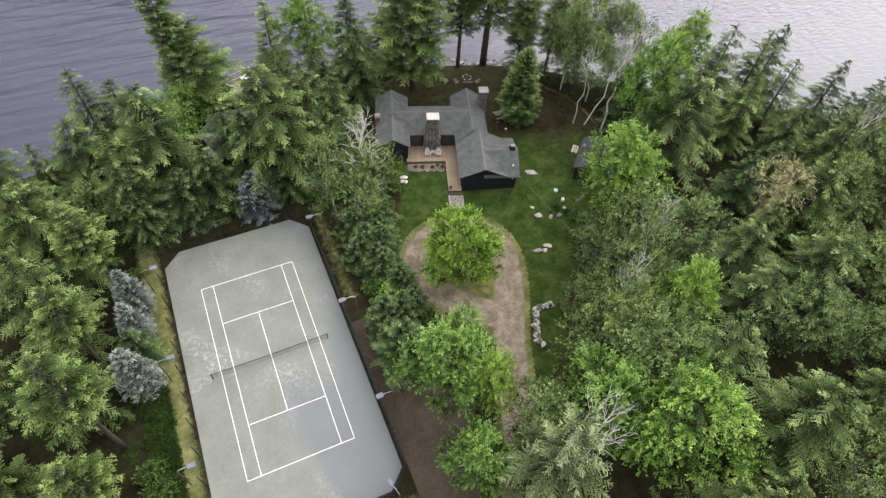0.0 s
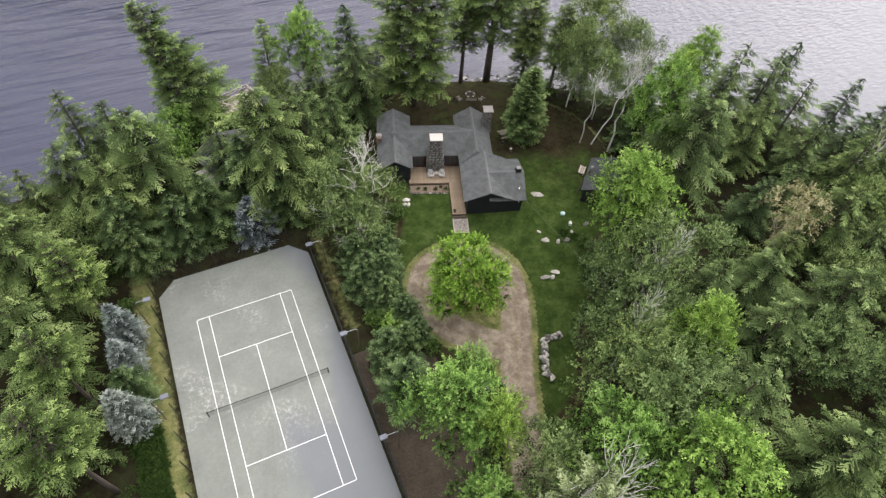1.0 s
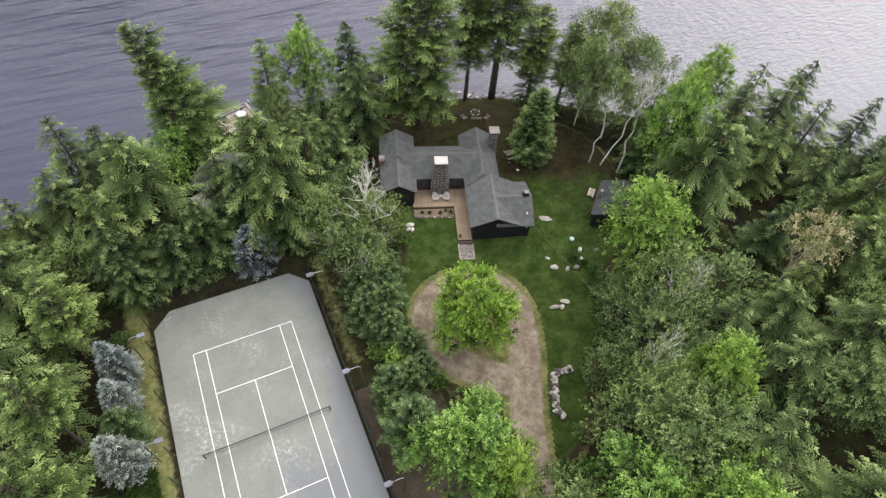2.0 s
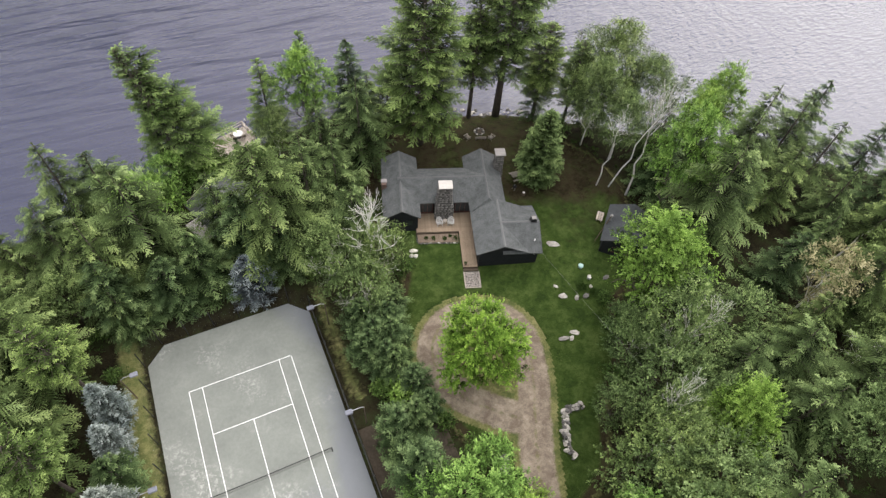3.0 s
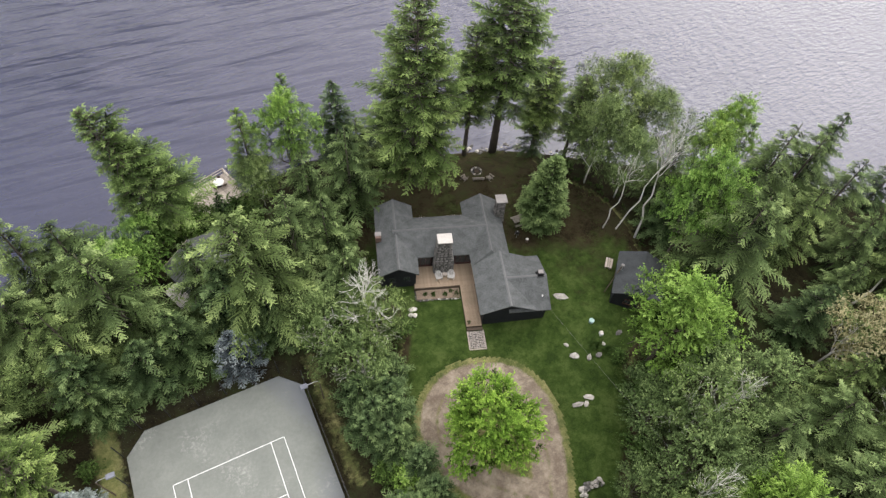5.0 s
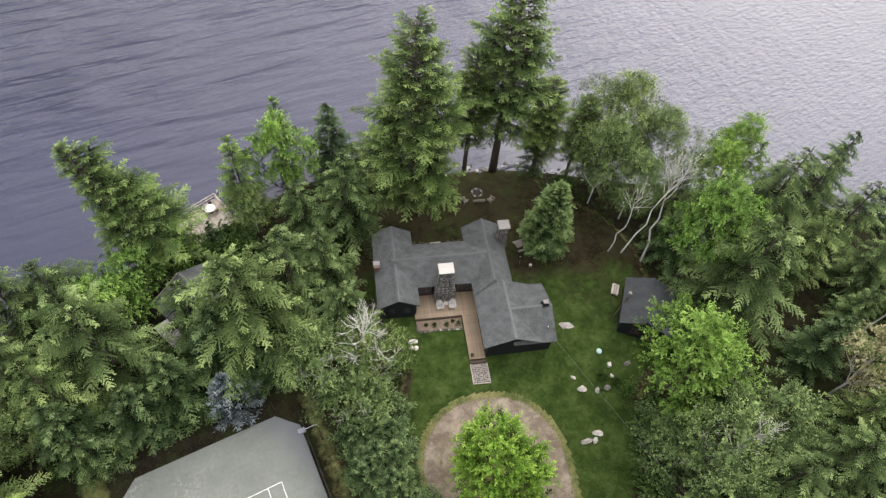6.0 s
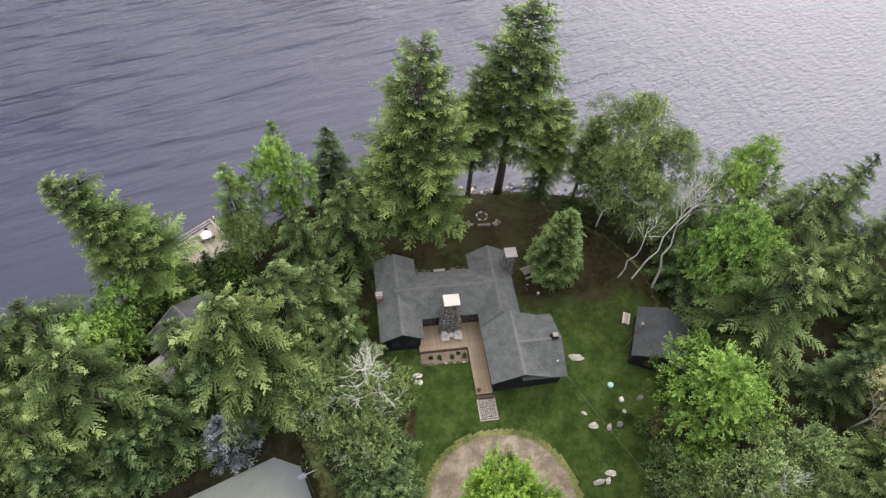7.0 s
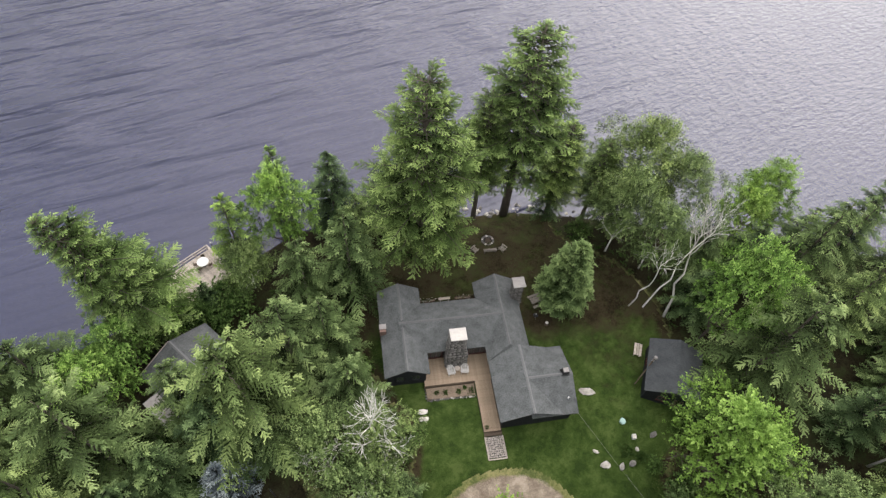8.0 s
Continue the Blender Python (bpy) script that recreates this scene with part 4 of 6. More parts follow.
def conifer(name, label, category, seed, H, R, foot, mat, bark=None, leaf=(0.22, 0.12), gap=0.95, boughs=8, droop=0.35, rise=0.15, taper=0.95, ragged=0.25, fill=1.0, lean=0.0, plume=0.3, jitter=0.4, sag=0.25, wild=0.2, step=0.16):
    """Whorls of flat drooping boughs round a straight trunk, with gaps between."""
    r = np.random.default_rng(seed)
    lv = Leaves()
    tk, lb = Geo(), Geo()
    bend = lambda z: np.array([lean * (z / H) ** 1.6 * H, lean * 0.4 * (z / H) ** 2 * H, 0])
    tk.tube([tuple(bend(H * k / 6) + np.array([0, 0, H * k / 6 - (0.4 if k == 0 else 0)])) for k in range(7)], [H * 0.016 * (1.05 - k / 6) + 0.02 for k in range(7)], 7)
    z, turn = foot * H, r.uniform(0, 6)
    while z < H * 0.985:
        h = (z - foot * H) / (H - foot * H)
        rad = R * min(1.0, (1 - h) ** taper * 1.06) * (0.75 + 0.25 * min(1, h * 6)) + 0.2
        count = max(4, round(boughs * (0.55 + 0.45 * (1 - h))))
        turn += 1.3
        for k in range(count):
            th = turn + 2 * math.pi * (k + r.uniform(-0.28, 0.28)) / count
            L = rad * (1 + r.uniform(-ragged, ragged * 0.7))
            out = np.array([math.cos(th), math.sin(th), 0])
            side = np.array([-math.sin(th), math.cos(th), 0])
            z0 = max(0.05, z + r.uniform(-jitter, jitter) * gap)
            b0 = bend(z0) + UP * z0
            if L > 1.6 and r.random() < 0.35:
                lb.tube([tuple(b0), tuple(b0 + out * L * 0.5 + UP * (rise * L * 0.5 - droop * L * 0.25)), tuple(b0 + out * L * 0.85 + UP * (rise * L * 0.85 - droop * L * 0.72))], [0.05, 0.03, 0.012], 3)
            young = 1 + 0.9 * h
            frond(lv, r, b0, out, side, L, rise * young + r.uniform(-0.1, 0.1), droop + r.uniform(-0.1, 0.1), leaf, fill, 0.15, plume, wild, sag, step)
        z += gap * (0.6 + 0.5 * (1 - h))
    for k in range(14):
        th = r.uniform(0, 2 * math.pi)
        lv.add(bend(H) + UP * (H - 0.9 + 0.07 * k), np.array([0.5 * math.cos(th), 0.5 * math.sin(th), 0.8]), unit(r), leaf[0] * 1.2, leaf[1], 0.8)
    return tree_thing(name, label, category, tk, lv.mesh("crown", mat), bark or M_BARK, lb)


def pine(name, label, category, seed, H, R, foot, mat, lean=0.0, swept=0.0, whorl=6, taper=0.62):
    """Tall white pine: bare lower trunk, uneven tiers of upturned feathery branches, a pointed leader."""
    r = np.random.default_rng(seed)
    lv, tk, lb = Leaves(), Geo(), Geo()
    bend = lambda z: np.array([lean * (z / H) ** 1.5 * H, lean * 0.3 * (z / H) ** 2 * H, 0])
    tk.tube([tuple(bend(H * k / 8) + np.array([0, 0, H * k / 8 - (0.4 if k == 0 else 0)])) for k in range(9)], [H * 0.0155 * (1.04 - k / 8) + 0.02 for k in range(9)], 8)
    z, turn = foot * H, r.uniform(0, 6)
    while z < H * 0.985:
        h = (z - foot * H) / (H * (1 - foot))
        env = R * min(1.0, 0.62 + 1.8 * h) * (1 - h) ** taper * (0.8 + 0.26 * math.sin(z * 1.25 + seed)) + 0.35
        turn += 1.1
        for k in range(whorl):
            th = turn + 2 * math.pi * (k + r.uniform(-0.3, 0.3)) / whorl
            L = env * r.uniform(0.62, 1.12)
            out = np.array([math.cos(th), math.sin(th), 0])
            L *= 1 + swept * math.cos(th)
            side = np.array([-math.sin(th), math.cos(th), 0])
            up = r.uniform(0.05, 0.26) + 0.35 * h
            b0 = bend(z) + UP * (z + r.uniform(-0.25, 0.25))
            lb.tube([tuple(b0 + out * L * q + UP * (up * L * q - 0.1 * L * q * q)) for q in (0, 0.35, 0.7, 1.0)], [0.07, 0.05, 0.03, 0.012], 3)
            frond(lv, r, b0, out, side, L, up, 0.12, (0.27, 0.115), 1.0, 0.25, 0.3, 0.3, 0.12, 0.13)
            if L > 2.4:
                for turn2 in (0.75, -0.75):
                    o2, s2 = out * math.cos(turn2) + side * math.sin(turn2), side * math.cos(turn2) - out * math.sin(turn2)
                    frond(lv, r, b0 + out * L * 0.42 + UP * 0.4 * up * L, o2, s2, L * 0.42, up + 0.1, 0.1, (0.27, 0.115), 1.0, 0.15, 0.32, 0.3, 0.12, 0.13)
        z += r.uniform(0.5, 0.85)
    return tree_thing(name, label, category, tk, lv.mesh("crown", mat), M_BARK, lb)


def grow(tk, r, p, d, L, rad, depth, tips, n=5, spread=0.75, thin=0.62):
    """A limb that forks; the ends are gathered in tips."""
    p, d = np.asarray(p, float), d / np.linalg.norm(d)
    pts, rr = [tuple(p)], [rad]
    for k in range(3):
        d = d + 0.22 * unit(r) + np.array([0, 0, 0.06])
        d /= np.linalg.norm(d)
        p = p + d * L / 3
        pts.append(tuple(p)), rr.append(rad * (1 - 0.14 * (k + 1)))
    tk.tube(pts, rr, n)
    if depth == 0:
        tips.append((p, d))
        return
    for k in range(r.integers(2, 4)):
        e = d + spread * unit(r)
        grow(tk, r, p, e, L * r.uniform(0.6, 0.85), rad * thin, depth - 1, tips, max(3, n - 1), spread, thin)
    q = np.asarray(pts[2])
    grow(tk, r, q, d + spread * 1.2 * unit(r), L * 0.6, rad * 0.5, max(depth - 1, 0), tips, 3, spread, thin)


def broadleaf(name, label, category, seed, H, R, foot, mat, bark=None, clumps=95, per=62, leaf=0.36, clump_r=1.05, shape=0.62, depth=2, sparse=0.0, limb=0.014, puff=0.16, point=0.0, hang=0.2):
    """Forking trunk under a crown of leafy sprays, each a fan of fingers that reach out and nod."""
    r = np.random.default_rng(seed)
    lv, tk, lb, tips = Leaves(), Geo(), Geo(), []
    fz = foot * H
    base = [(0, 0, -0.4), (0.05, 0.02, fz * 0.5), (0, 0.04, fz)]
    tk.tube(base, [H * limb * 1.3, H * limb * 1.05, H * limb], 7)
    for k in range(4):
        a = 2 * math.pi * (k + r.uniform(0, 0.6)) / 4
        grow(lb, r, (0, 0, fz), np.array([math.cos(a) * 0.7, math.sin(a) * 0.7, 1.0]), min(H - fz, 2 * R) * 0.2, H * limb * 0.62, depth, tips, 5)
    mid, hz = (H + fz) / 2, (H - fz) / 2
    gold = 2.399963
    for k in range(clumps):
        c = 1 - 1.55 * (k + 0.5) / clumps
        a = k * gold + r.uniform(-0.5, 0.5)
        s = math.sqrt(max(0, 1 - c * c))
        inward = 1 - 0.5 * r.random() ** 1.6
        lump = 1 + 0.2 * math.sin(3 * a + seed) * s + 0.14 * math.sin(5 * a + 4 * c + seed)
        o = np.array([math.cos(a) * s, math.sin(a) * s, c])
        slim = 1 - point * max(0.0, c) ** 0.8
        pos = np.array([o[0] * R * inward * lump * slim, o[1] * R * inward * lump * slim, mid + hz * 0.1 + hz * c * inward * (0.92 if c > 0 else shape * 1.2)])
        if r.random() < sparse:
            continue
        cr = clump_r * r.uniform(0.5, 1.35)
        # tone rises with height in the crown: shade lower down painted in
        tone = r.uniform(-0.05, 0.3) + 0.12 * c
        m = rows_unit(np.array([o[0], o[1], 0.25 + 0.75 * max(0.0, c)]) + 0.4 * unit(r))
        pn = rows_unit(UP * 0.8 + o * 0.55 + 0.25 * unit(r))
        m = rows_unit(m - pn * (m @ pn) * 0.75)
        sd = np.cross(pn, m)
        nf = int(r.integers(4, 7))
        ang = np.linspace(-1.25, 1.25, nf) + r.uniform(-0.22, 0.22, nf)
        reach = cr * 1.75 * (0.55 + 0.45 * np.cos(ang)) * r.uniform(0.75, 1.25, nf)
        count = max(12, int(per * (cr / clump_r) ** 1.6))
        pick = r.integers(0, nf, count)
        f = r.uniform(0.02, 1.0, count) ** 0.75
        fd = m * np.cos(ang)[pick][:, None] + sd * np.sin(ang)[pick][:, None]
        wide = cr * 0.36 * (1.05 - 0.75 * f)
        q = pos - m * cr * 0.7 + fd * (reach[pick] * f)[:, None] + np.cross(fd, pn) * (wide * r.uniform(-1, 1, count))[:, None] + pn * (cr * puff * r.normal(0, 1, count))[:, None] - UP * (hang * reach[pick] * f * f)[:, None]
        nrm = pn + o * 0.25 + r.normal(0, 0.42, (count, 3))
        # spray roots darker than finger ends: shade of the recesses put into leaf colour
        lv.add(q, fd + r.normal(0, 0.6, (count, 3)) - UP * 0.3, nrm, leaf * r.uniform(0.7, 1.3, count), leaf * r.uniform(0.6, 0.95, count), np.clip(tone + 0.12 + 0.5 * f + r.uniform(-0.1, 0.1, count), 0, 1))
    for p, d in tips:
        for j in range(int(8 * (1 - sparse))):
            lv.add(p + 0.5 * unit(r), unit(r), unit(r) + UP * 0.8, leaf, leaf * 0.6)
    return tree_thing(name, label, category, tk, lv.mesh("crown", mat), bark or M_BARK, lb)


def bare_tree(name, label, category, seed, H, bark, limbs=10, reach=0.26, rad=0.16, low=0.35, steep=0.8, leaves=None, amount=0, share=1.0, thin=0.6):
    """Leafless pale tree: a crooked trunk to the top, wide curving limbs that fork into fine twigs, a few leaves where it still lives."""
    r = np.random.default_rng(seed)
    tk, lb, tips = Geo(), Geo(), []
    pts, p = [], np.array([0.0, 0.0, -0.4])
    for k in range(10):
        pts.append(p)
        p = p + np.array([r.uniform(-0.035, 0.035) * H * (k > 1), r.uniform(-0.035, 0.035) * H * (k > 1), H * 0.104])
    tk.tube([tuple(q) for q in pts], [rad * (1.05 - 0.1 * k) for k in range(10)], 6)
    a = r.uniform(0, 6)
    for i in range(limbs):
        s = low + (0.97 - low) * i / limbs
        a += 2.4 + r.uniform(-0.4, 0.4)
        x = s * 9
        q = pts[int(x)] + (pts[min(9, int(x) + 1)] - pts[int(x)]) * (x % 1)
        grow(lb, r, q, np.array([math.cos(a), math.sin(a), steep + 0.5 * s]), H * reach * (1.15 - s) * r.uniform(0.6, 1.1) + 0.5, rad * (1.05 - s) * 0.62 + 0.02, 2, tips, 4, 0.62, thin)
    crown = None
    if leaves is not None:
        lv = Leaves()
        for p, d in tips:
            for j in range(amount if r.random() < share else 0):
                q = p + np.array([0, 0, -0.3]) + 0.9 * unit(r) * r.random()
                lv.add(q, unit(r) - np.array([0, 0, 0.4]), unit(r) + np.array([0, 0, 0.8]), 0.3 * r.uniform(0.7, 1.3), 0.2)
        crown = lv.mesh("crown", leaves)
    return tree_thing(name, label, category, tk, crown, bark, lb)


PROTO = {}
PROTO["hemlock_a"] = conifer("hemlock", "tall hemlock with soft drooping green boughs", "tree", 1, 16, 5.2, 0.06, M_HEMLOCK, gap=1.1, boughs=7, droop=0.5, rise=0.26, taper=0.72, plume=0.3, wild=0.24, step=0.13)
PROTO["hemlock_b"] = conifer("hemlock", "tall hemlock with soft drooping green boughs", "tree", 2, 16, 5.6, 0.1, M_HEMLOCK, gap=1.15, boughs=7, droop=0.44, rise=0.3, ragged=0.35, taper=0.66, plume=0.3, wild=0.24, step=0.13)
PROTO["hemlock_c"] = conifer("hemlock", "broad old hemlock with ragged pale-tipped boughs", "tree", 3, 16, 6.2, 0.1, M_HEMLOCK, gap=1.1, boughs=8, droop=0.55, rise=0.4, ragged=0.32, taper=0.58, lean=0.03, plume=0.27, wild=0.24, step=0.13)
PROTO["spruce"] = conifer("spruce", "dark green spruce with dense layered boughs", "tree", 4, 13, 4.2, 0.04, M_SPRUCE, leaf=(0.25, 0.13), gap=0.9, boughs=7, droop=0.26, rise=0.1, taper=0.72, plume=0.32, sag=0.1, wild=0.22, step=0.15)
PROTO["young_spruce"] = conifer("spruce", "young green spruce at the wood's edge", "tree", 5, 6.5, 3.0, 0.02, M_SPRUCE, leaf=(0.27, 0.1), gap=0.5, droop=0.12, rise=0.14, boughs=8, sag=0.05, step=0.2)
PROTO["blue_spruce"] = conifer("blue_spruce", "silver-blue spruce with tight pale tiers", "tree", 6, 6.5, 2.15, 0.02, M_BLUE, leaf=(0.24, 0.1), gap=0.46, boughs=11, droop=0.02, rise=0.12, taper=0.8, ragged=0.1, plume=0.24, jitter=0.12, sag=0.0, wild=0.26)
PROTO["slate_spruce"] = conifer("blue_spruce", "slate-blue young spruce with open tiers", "tree", 7, 6.5, 2.7, 0.02, M_NAVYSPRUCE, leaf=(0.24, 0.085), gap=0.66, boughs=11, droop=0.14, rise=0.16, taper=0.9, ragged=0.08, plume=0.24, jitter=0.06, sag=0.05)
PROTO["cedar"] = conifer("cedar", "dense cone-shaped green cedar on the lawn", "tree", 8, 11, 3.0, 0.02, M_CEDAR, leaf=(0.3, 0.14), gap=0.42, boughs=12, droop=0.2, rise=0.5, taper=0.62, ragged=0.2, plume=0.36, wild=0.4, step=0.13)
PROTO["pine_a"] = pine("white_pine", "tall white pine with tufted tiers and a bare lower trunk", "tree", 9, 25, 7.0, 0.16, M_PINE, whorl=7, taper=0.48)
PROTO["pine_b"] = pine("white_pine", "slender tall pine with an open crown", "tree", 10, 26, 5.2, 0.32, M_PINE, whorl=7, taper=0.48)
PROTO["pine_c"] = pine("white_pine", "wind-swept leaning white pine on the shore", "tree", 11, 20, 6.4, 0.08, M_PINE, lean=-0.1, swept=0.42, taper=0.68, whorl=8)
PROTO["pine_d"] = pine("white_pine", "pine with a long bare leaning trunk and feathery top", "tree", 24, 18, 4.6, 0.5, M_PINE, lean=0.02)
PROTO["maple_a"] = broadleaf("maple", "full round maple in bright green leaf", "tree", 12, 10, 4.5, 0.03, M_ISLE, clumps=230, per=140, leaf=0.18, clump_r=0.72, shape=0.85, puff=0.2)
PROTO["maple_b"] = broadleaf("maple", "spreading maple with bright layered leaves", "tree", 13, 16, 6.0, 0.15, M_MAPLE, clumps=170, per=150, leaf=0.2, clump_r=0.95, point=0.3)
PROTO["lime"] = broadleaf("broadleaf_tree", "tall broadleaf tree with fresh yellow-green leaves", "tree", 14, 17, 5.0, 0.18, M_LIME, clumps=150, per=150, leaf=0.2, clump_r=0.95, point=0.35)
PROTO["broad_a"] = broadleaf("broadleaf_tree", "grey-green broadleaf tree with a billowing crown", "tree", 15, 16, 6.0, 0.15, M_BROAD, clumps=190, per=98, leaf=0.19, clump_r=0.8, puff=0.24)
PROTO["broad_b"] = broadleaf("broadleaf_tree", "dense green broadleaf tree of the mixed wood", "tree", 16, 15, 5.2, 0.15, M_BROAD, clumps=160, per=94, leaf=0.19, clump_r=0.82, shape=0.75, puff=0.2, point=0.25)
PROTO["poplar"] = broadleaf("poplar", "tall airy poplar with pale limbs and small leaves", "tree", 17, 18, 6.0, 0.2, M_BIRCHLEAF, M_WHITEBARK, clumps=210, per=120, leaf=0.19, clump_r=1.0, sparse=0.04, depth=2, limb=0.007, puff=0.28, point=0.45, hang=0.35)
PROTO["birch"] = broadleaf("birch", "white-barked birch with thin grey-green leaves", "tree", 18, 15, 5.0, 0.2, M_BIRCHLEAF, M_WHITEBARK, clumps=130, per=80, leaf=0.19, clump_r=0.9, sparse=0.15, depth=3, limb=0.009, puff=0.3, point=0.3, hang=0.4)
PROTO["tan"] = broadleaf("dying_tree", "thin-crowned tree with pale tan dying leaves", "tree", 19, 12, 3.6, 0.25, M_TAN, M_DEADWOOD, clumps=80, per=64, leaf=0.19, clump_r=0.75, sparse=0.2, depth=3, limb=0.01, point=0.3)
PROTO["dead_birch"] = bare_tree("dead_birch", "half-dead birch with bare white branches", "tree", 20, 17, M_WHITEBARK, 9, 0.2, 0.14, 0.72, 0.9, M_BIRCHLEAF, 4, 0.6, 0.6)
PROTO["white_birch"] = bare_tree("dead_birch", "half-dead birch with a fine net of bare white branches", "tree", 31, 17, M_WHITEBARK, 18, 0.17, 0.18, 0.45, 0.95, M_BIRCHLEAF, 3, 0.1, 0.58)
PROTO["pale_hemlock"] = conifer("hemlock", "pale dying hemlock with bleached bare branches", "tree", 32, 17, 5.4, 0.1, M_PALEHEM, M_DEADWOOD, gap=1.05, boughs=8, droop=0.35, rise=0.25, ragged=0.45, taper=0.75, fill=0.85)
PROTO["snag"] = bare_tree("dead_tree", "bleached dead tree with bare forking branches", "dead tree", 21, 14, M_DEADWOOD, 12, 0.22, 0.15, 0.6, 0.8, thin=0.6)
PROTO["larch"] = conifer("larch", "slim light-green larch by the water", "tree", 33, 14, 3.0, 0.1, M_LARCH, gap=0.9, boughs=7, droop=0.15, rise=0.3, ragged=0.5, taper=0.6, plume=0.34, wild=0.35)
PROTO["shrub"] = broadleaf("shrub", "rounded leafy shrub at the wood's edge", "shrub", 22, 3.2, 1.9, 0.05, M_FERN, clumps=36, per=46, leaf=0.24, clump_r=0.7, depth=1, shape=0.9)
PROTO["yellow_shrub"] = broadleaf("shrub", "small shrub with yellow leaves", "shrub", 23, 2.4, 1.2, 0.05, M_LIME, clumps=26, per=44, leaf=0.2, clump_r=0.5, depth=1, shape=0.9)
SIZE = dict(hemlock_a=16, hemlock_b=16, hemlock_c=16, spruce=13, young_spruce=6.5, blue_spruce=6.5, slate_spruce=6.5, cedar=11, pine_a=25, pine_b=26, pine_c=20, pine_d=18, maple_a=10, maple_b=16, lime=17, broad_a=16, broad_b=15, poplar=18, birch=15, tan=12, dead_birch=17, white_birch=17, pale_hemlock=17, snag=14, larch=14, shrub=3.2, yellow_shrub=2.4)
SPREAD = dict(hemlock_a=5.2, hemlock_b=5.6, hemlock_c=6.2, spruce=4.2, young_spruce=3.0, blue_spruce=2.15, slate_spruce=2.7, cedar=3.0, pine_a=7.0, pine_b=5.2, pine_c=6.4, pine_d=4.6, maple_a=4.5, maple_b=6.0, lime=5.0, broad_a=6.0, broad_b=5.2, poplar=6.0, birch=5.0, tan=3.6, dead_birch=5.0, white_birch=4.3, pale_hemlock=5.4, snag=3.0, larch=3.0, shrub=1.9, yellow_shrub=1.2)
TAKEN, FIRST = [], {}
BASE_LABEL = {k: t["label"] for k, t in PROTO.items()}
TR = random.Random(77)


def plant(kind, x, y, top, radius=None, turn=None, label="", lean=(0, 0)):
    """Stand a tree at x, y with its top at that height."""
    z = land_at(x, y)
    sz = (top - z) / SIZE[kind]
    sr = radius / SPREAD[kind] if radius else sz * TR.uniform(0.9, 1.08)
    turn = TR.uniform(0, 360) if turn is None else turn
    m = Matrix.Translation((x, y, z - 0.05)) @ pose(0, 0, 0, lean[0], lean[1], turn) @ Matrix.Diagonal((sr, sr, sz, 1))
    TAKEN.append((x, y, sr * SPREAD[kind]))
    if kind in FIRST:
        t = copy_thing(PROTO[kind], m)
    else:
        t, FIRST[kind] = PROTO[kind], m
    t["label"] = label or BASE_LABEL[kind]
    return t


# the turning loop's maple
plant("maple_a", 24.0, 2.6, 10.2, 4.5, 40, "full round maple standing in the gravel loop")
# west shore and the wood north of the court
plant("pine_c", 0.4, 42.6, 21.2, 6.9, 0)
plant("hemlock_b", -8.6, 37.5, 12.5, 5.5)
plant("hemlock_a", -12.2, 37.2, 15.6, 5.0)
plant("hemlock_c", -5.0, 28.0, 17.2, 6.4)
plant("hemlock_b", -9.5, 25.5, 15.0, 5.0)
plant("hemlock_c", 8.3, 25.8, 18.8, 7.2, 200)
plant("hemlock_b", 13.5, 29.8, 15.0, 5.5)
plant("hemlock_a", 17.2, 30.0, 12.5, 4.5)
plant("spruce", 5.0, 25.5, 13.0, 4.8)
plant("spruce", -0.5, 23.5, 11.0, 4.2)
plant("maple_b", 17.9, 46.0, 14.2, 4.3, label="leafy maple near the shore in fresh green")
plant("larch", 19.2, 50.0, 13.4, 2.4)
plant("larch", 12.5, 44.0, 14.8, 2.9)
plant("poplar", 12.6, 42.2, 8.8, 3.2)
plant("spruce", 7.4, 42.2, 5.0, 1.7)
for sx, sy, sh in ((3.6, 42.8, 2.6), (5.4, 43.2, 2.2), (9.0, 42.4, 2.8), (6.6, 40.4, 3.0), (10.2, 40.2, 3.2), (1.6, 44.2, 2.0), (4.6, 40.9, 2.6)):
    plant("shrub", sx, sy, land_at(sx, sy) + sh)
plant("spruce", 25.0, 47.6, 12.4, 4.6)
plant("hemlock_a", 22.7, 36.8, 14.9, 5.0, label="dense green hemlock behind the house")
plant("slate_spruce", 3.9, 21.2, 7.3, 3.2)
plant("hemlock_a", 3.0, 30.0, 12.5, 4.2)
plant("maple_b", -4.6, 35.6, 9.5, 4.0)
plant("maple_b", -1.2, 38.5, 9.0, 3.4)
plant("maple_b", 2.6, 40.8, 6.4, 2.4)
# shore pines north of the house
plant("pine_a", 31.8, 37.2, 28.4, 8.2, 20)
plant("pine_b", 45.6, 39.6, 28.2, 7.2, 70)
plant("pine_b", 41.4, 40.6, 21.0, 4.2, 150)
plant("pine_b", 50.5, 36.8, 16.0, 4.2)
plant("pine_b", 54.5, 34.2, 14.0, 3.4)
plant("spruce", 50.6, 37.2, 12.0, 2.5)
plant("hemlock_b", 56.5, 31.5, 13.0, 4.0)
plant("cedar", 43.4, 24.1, 12.9, 3.0)
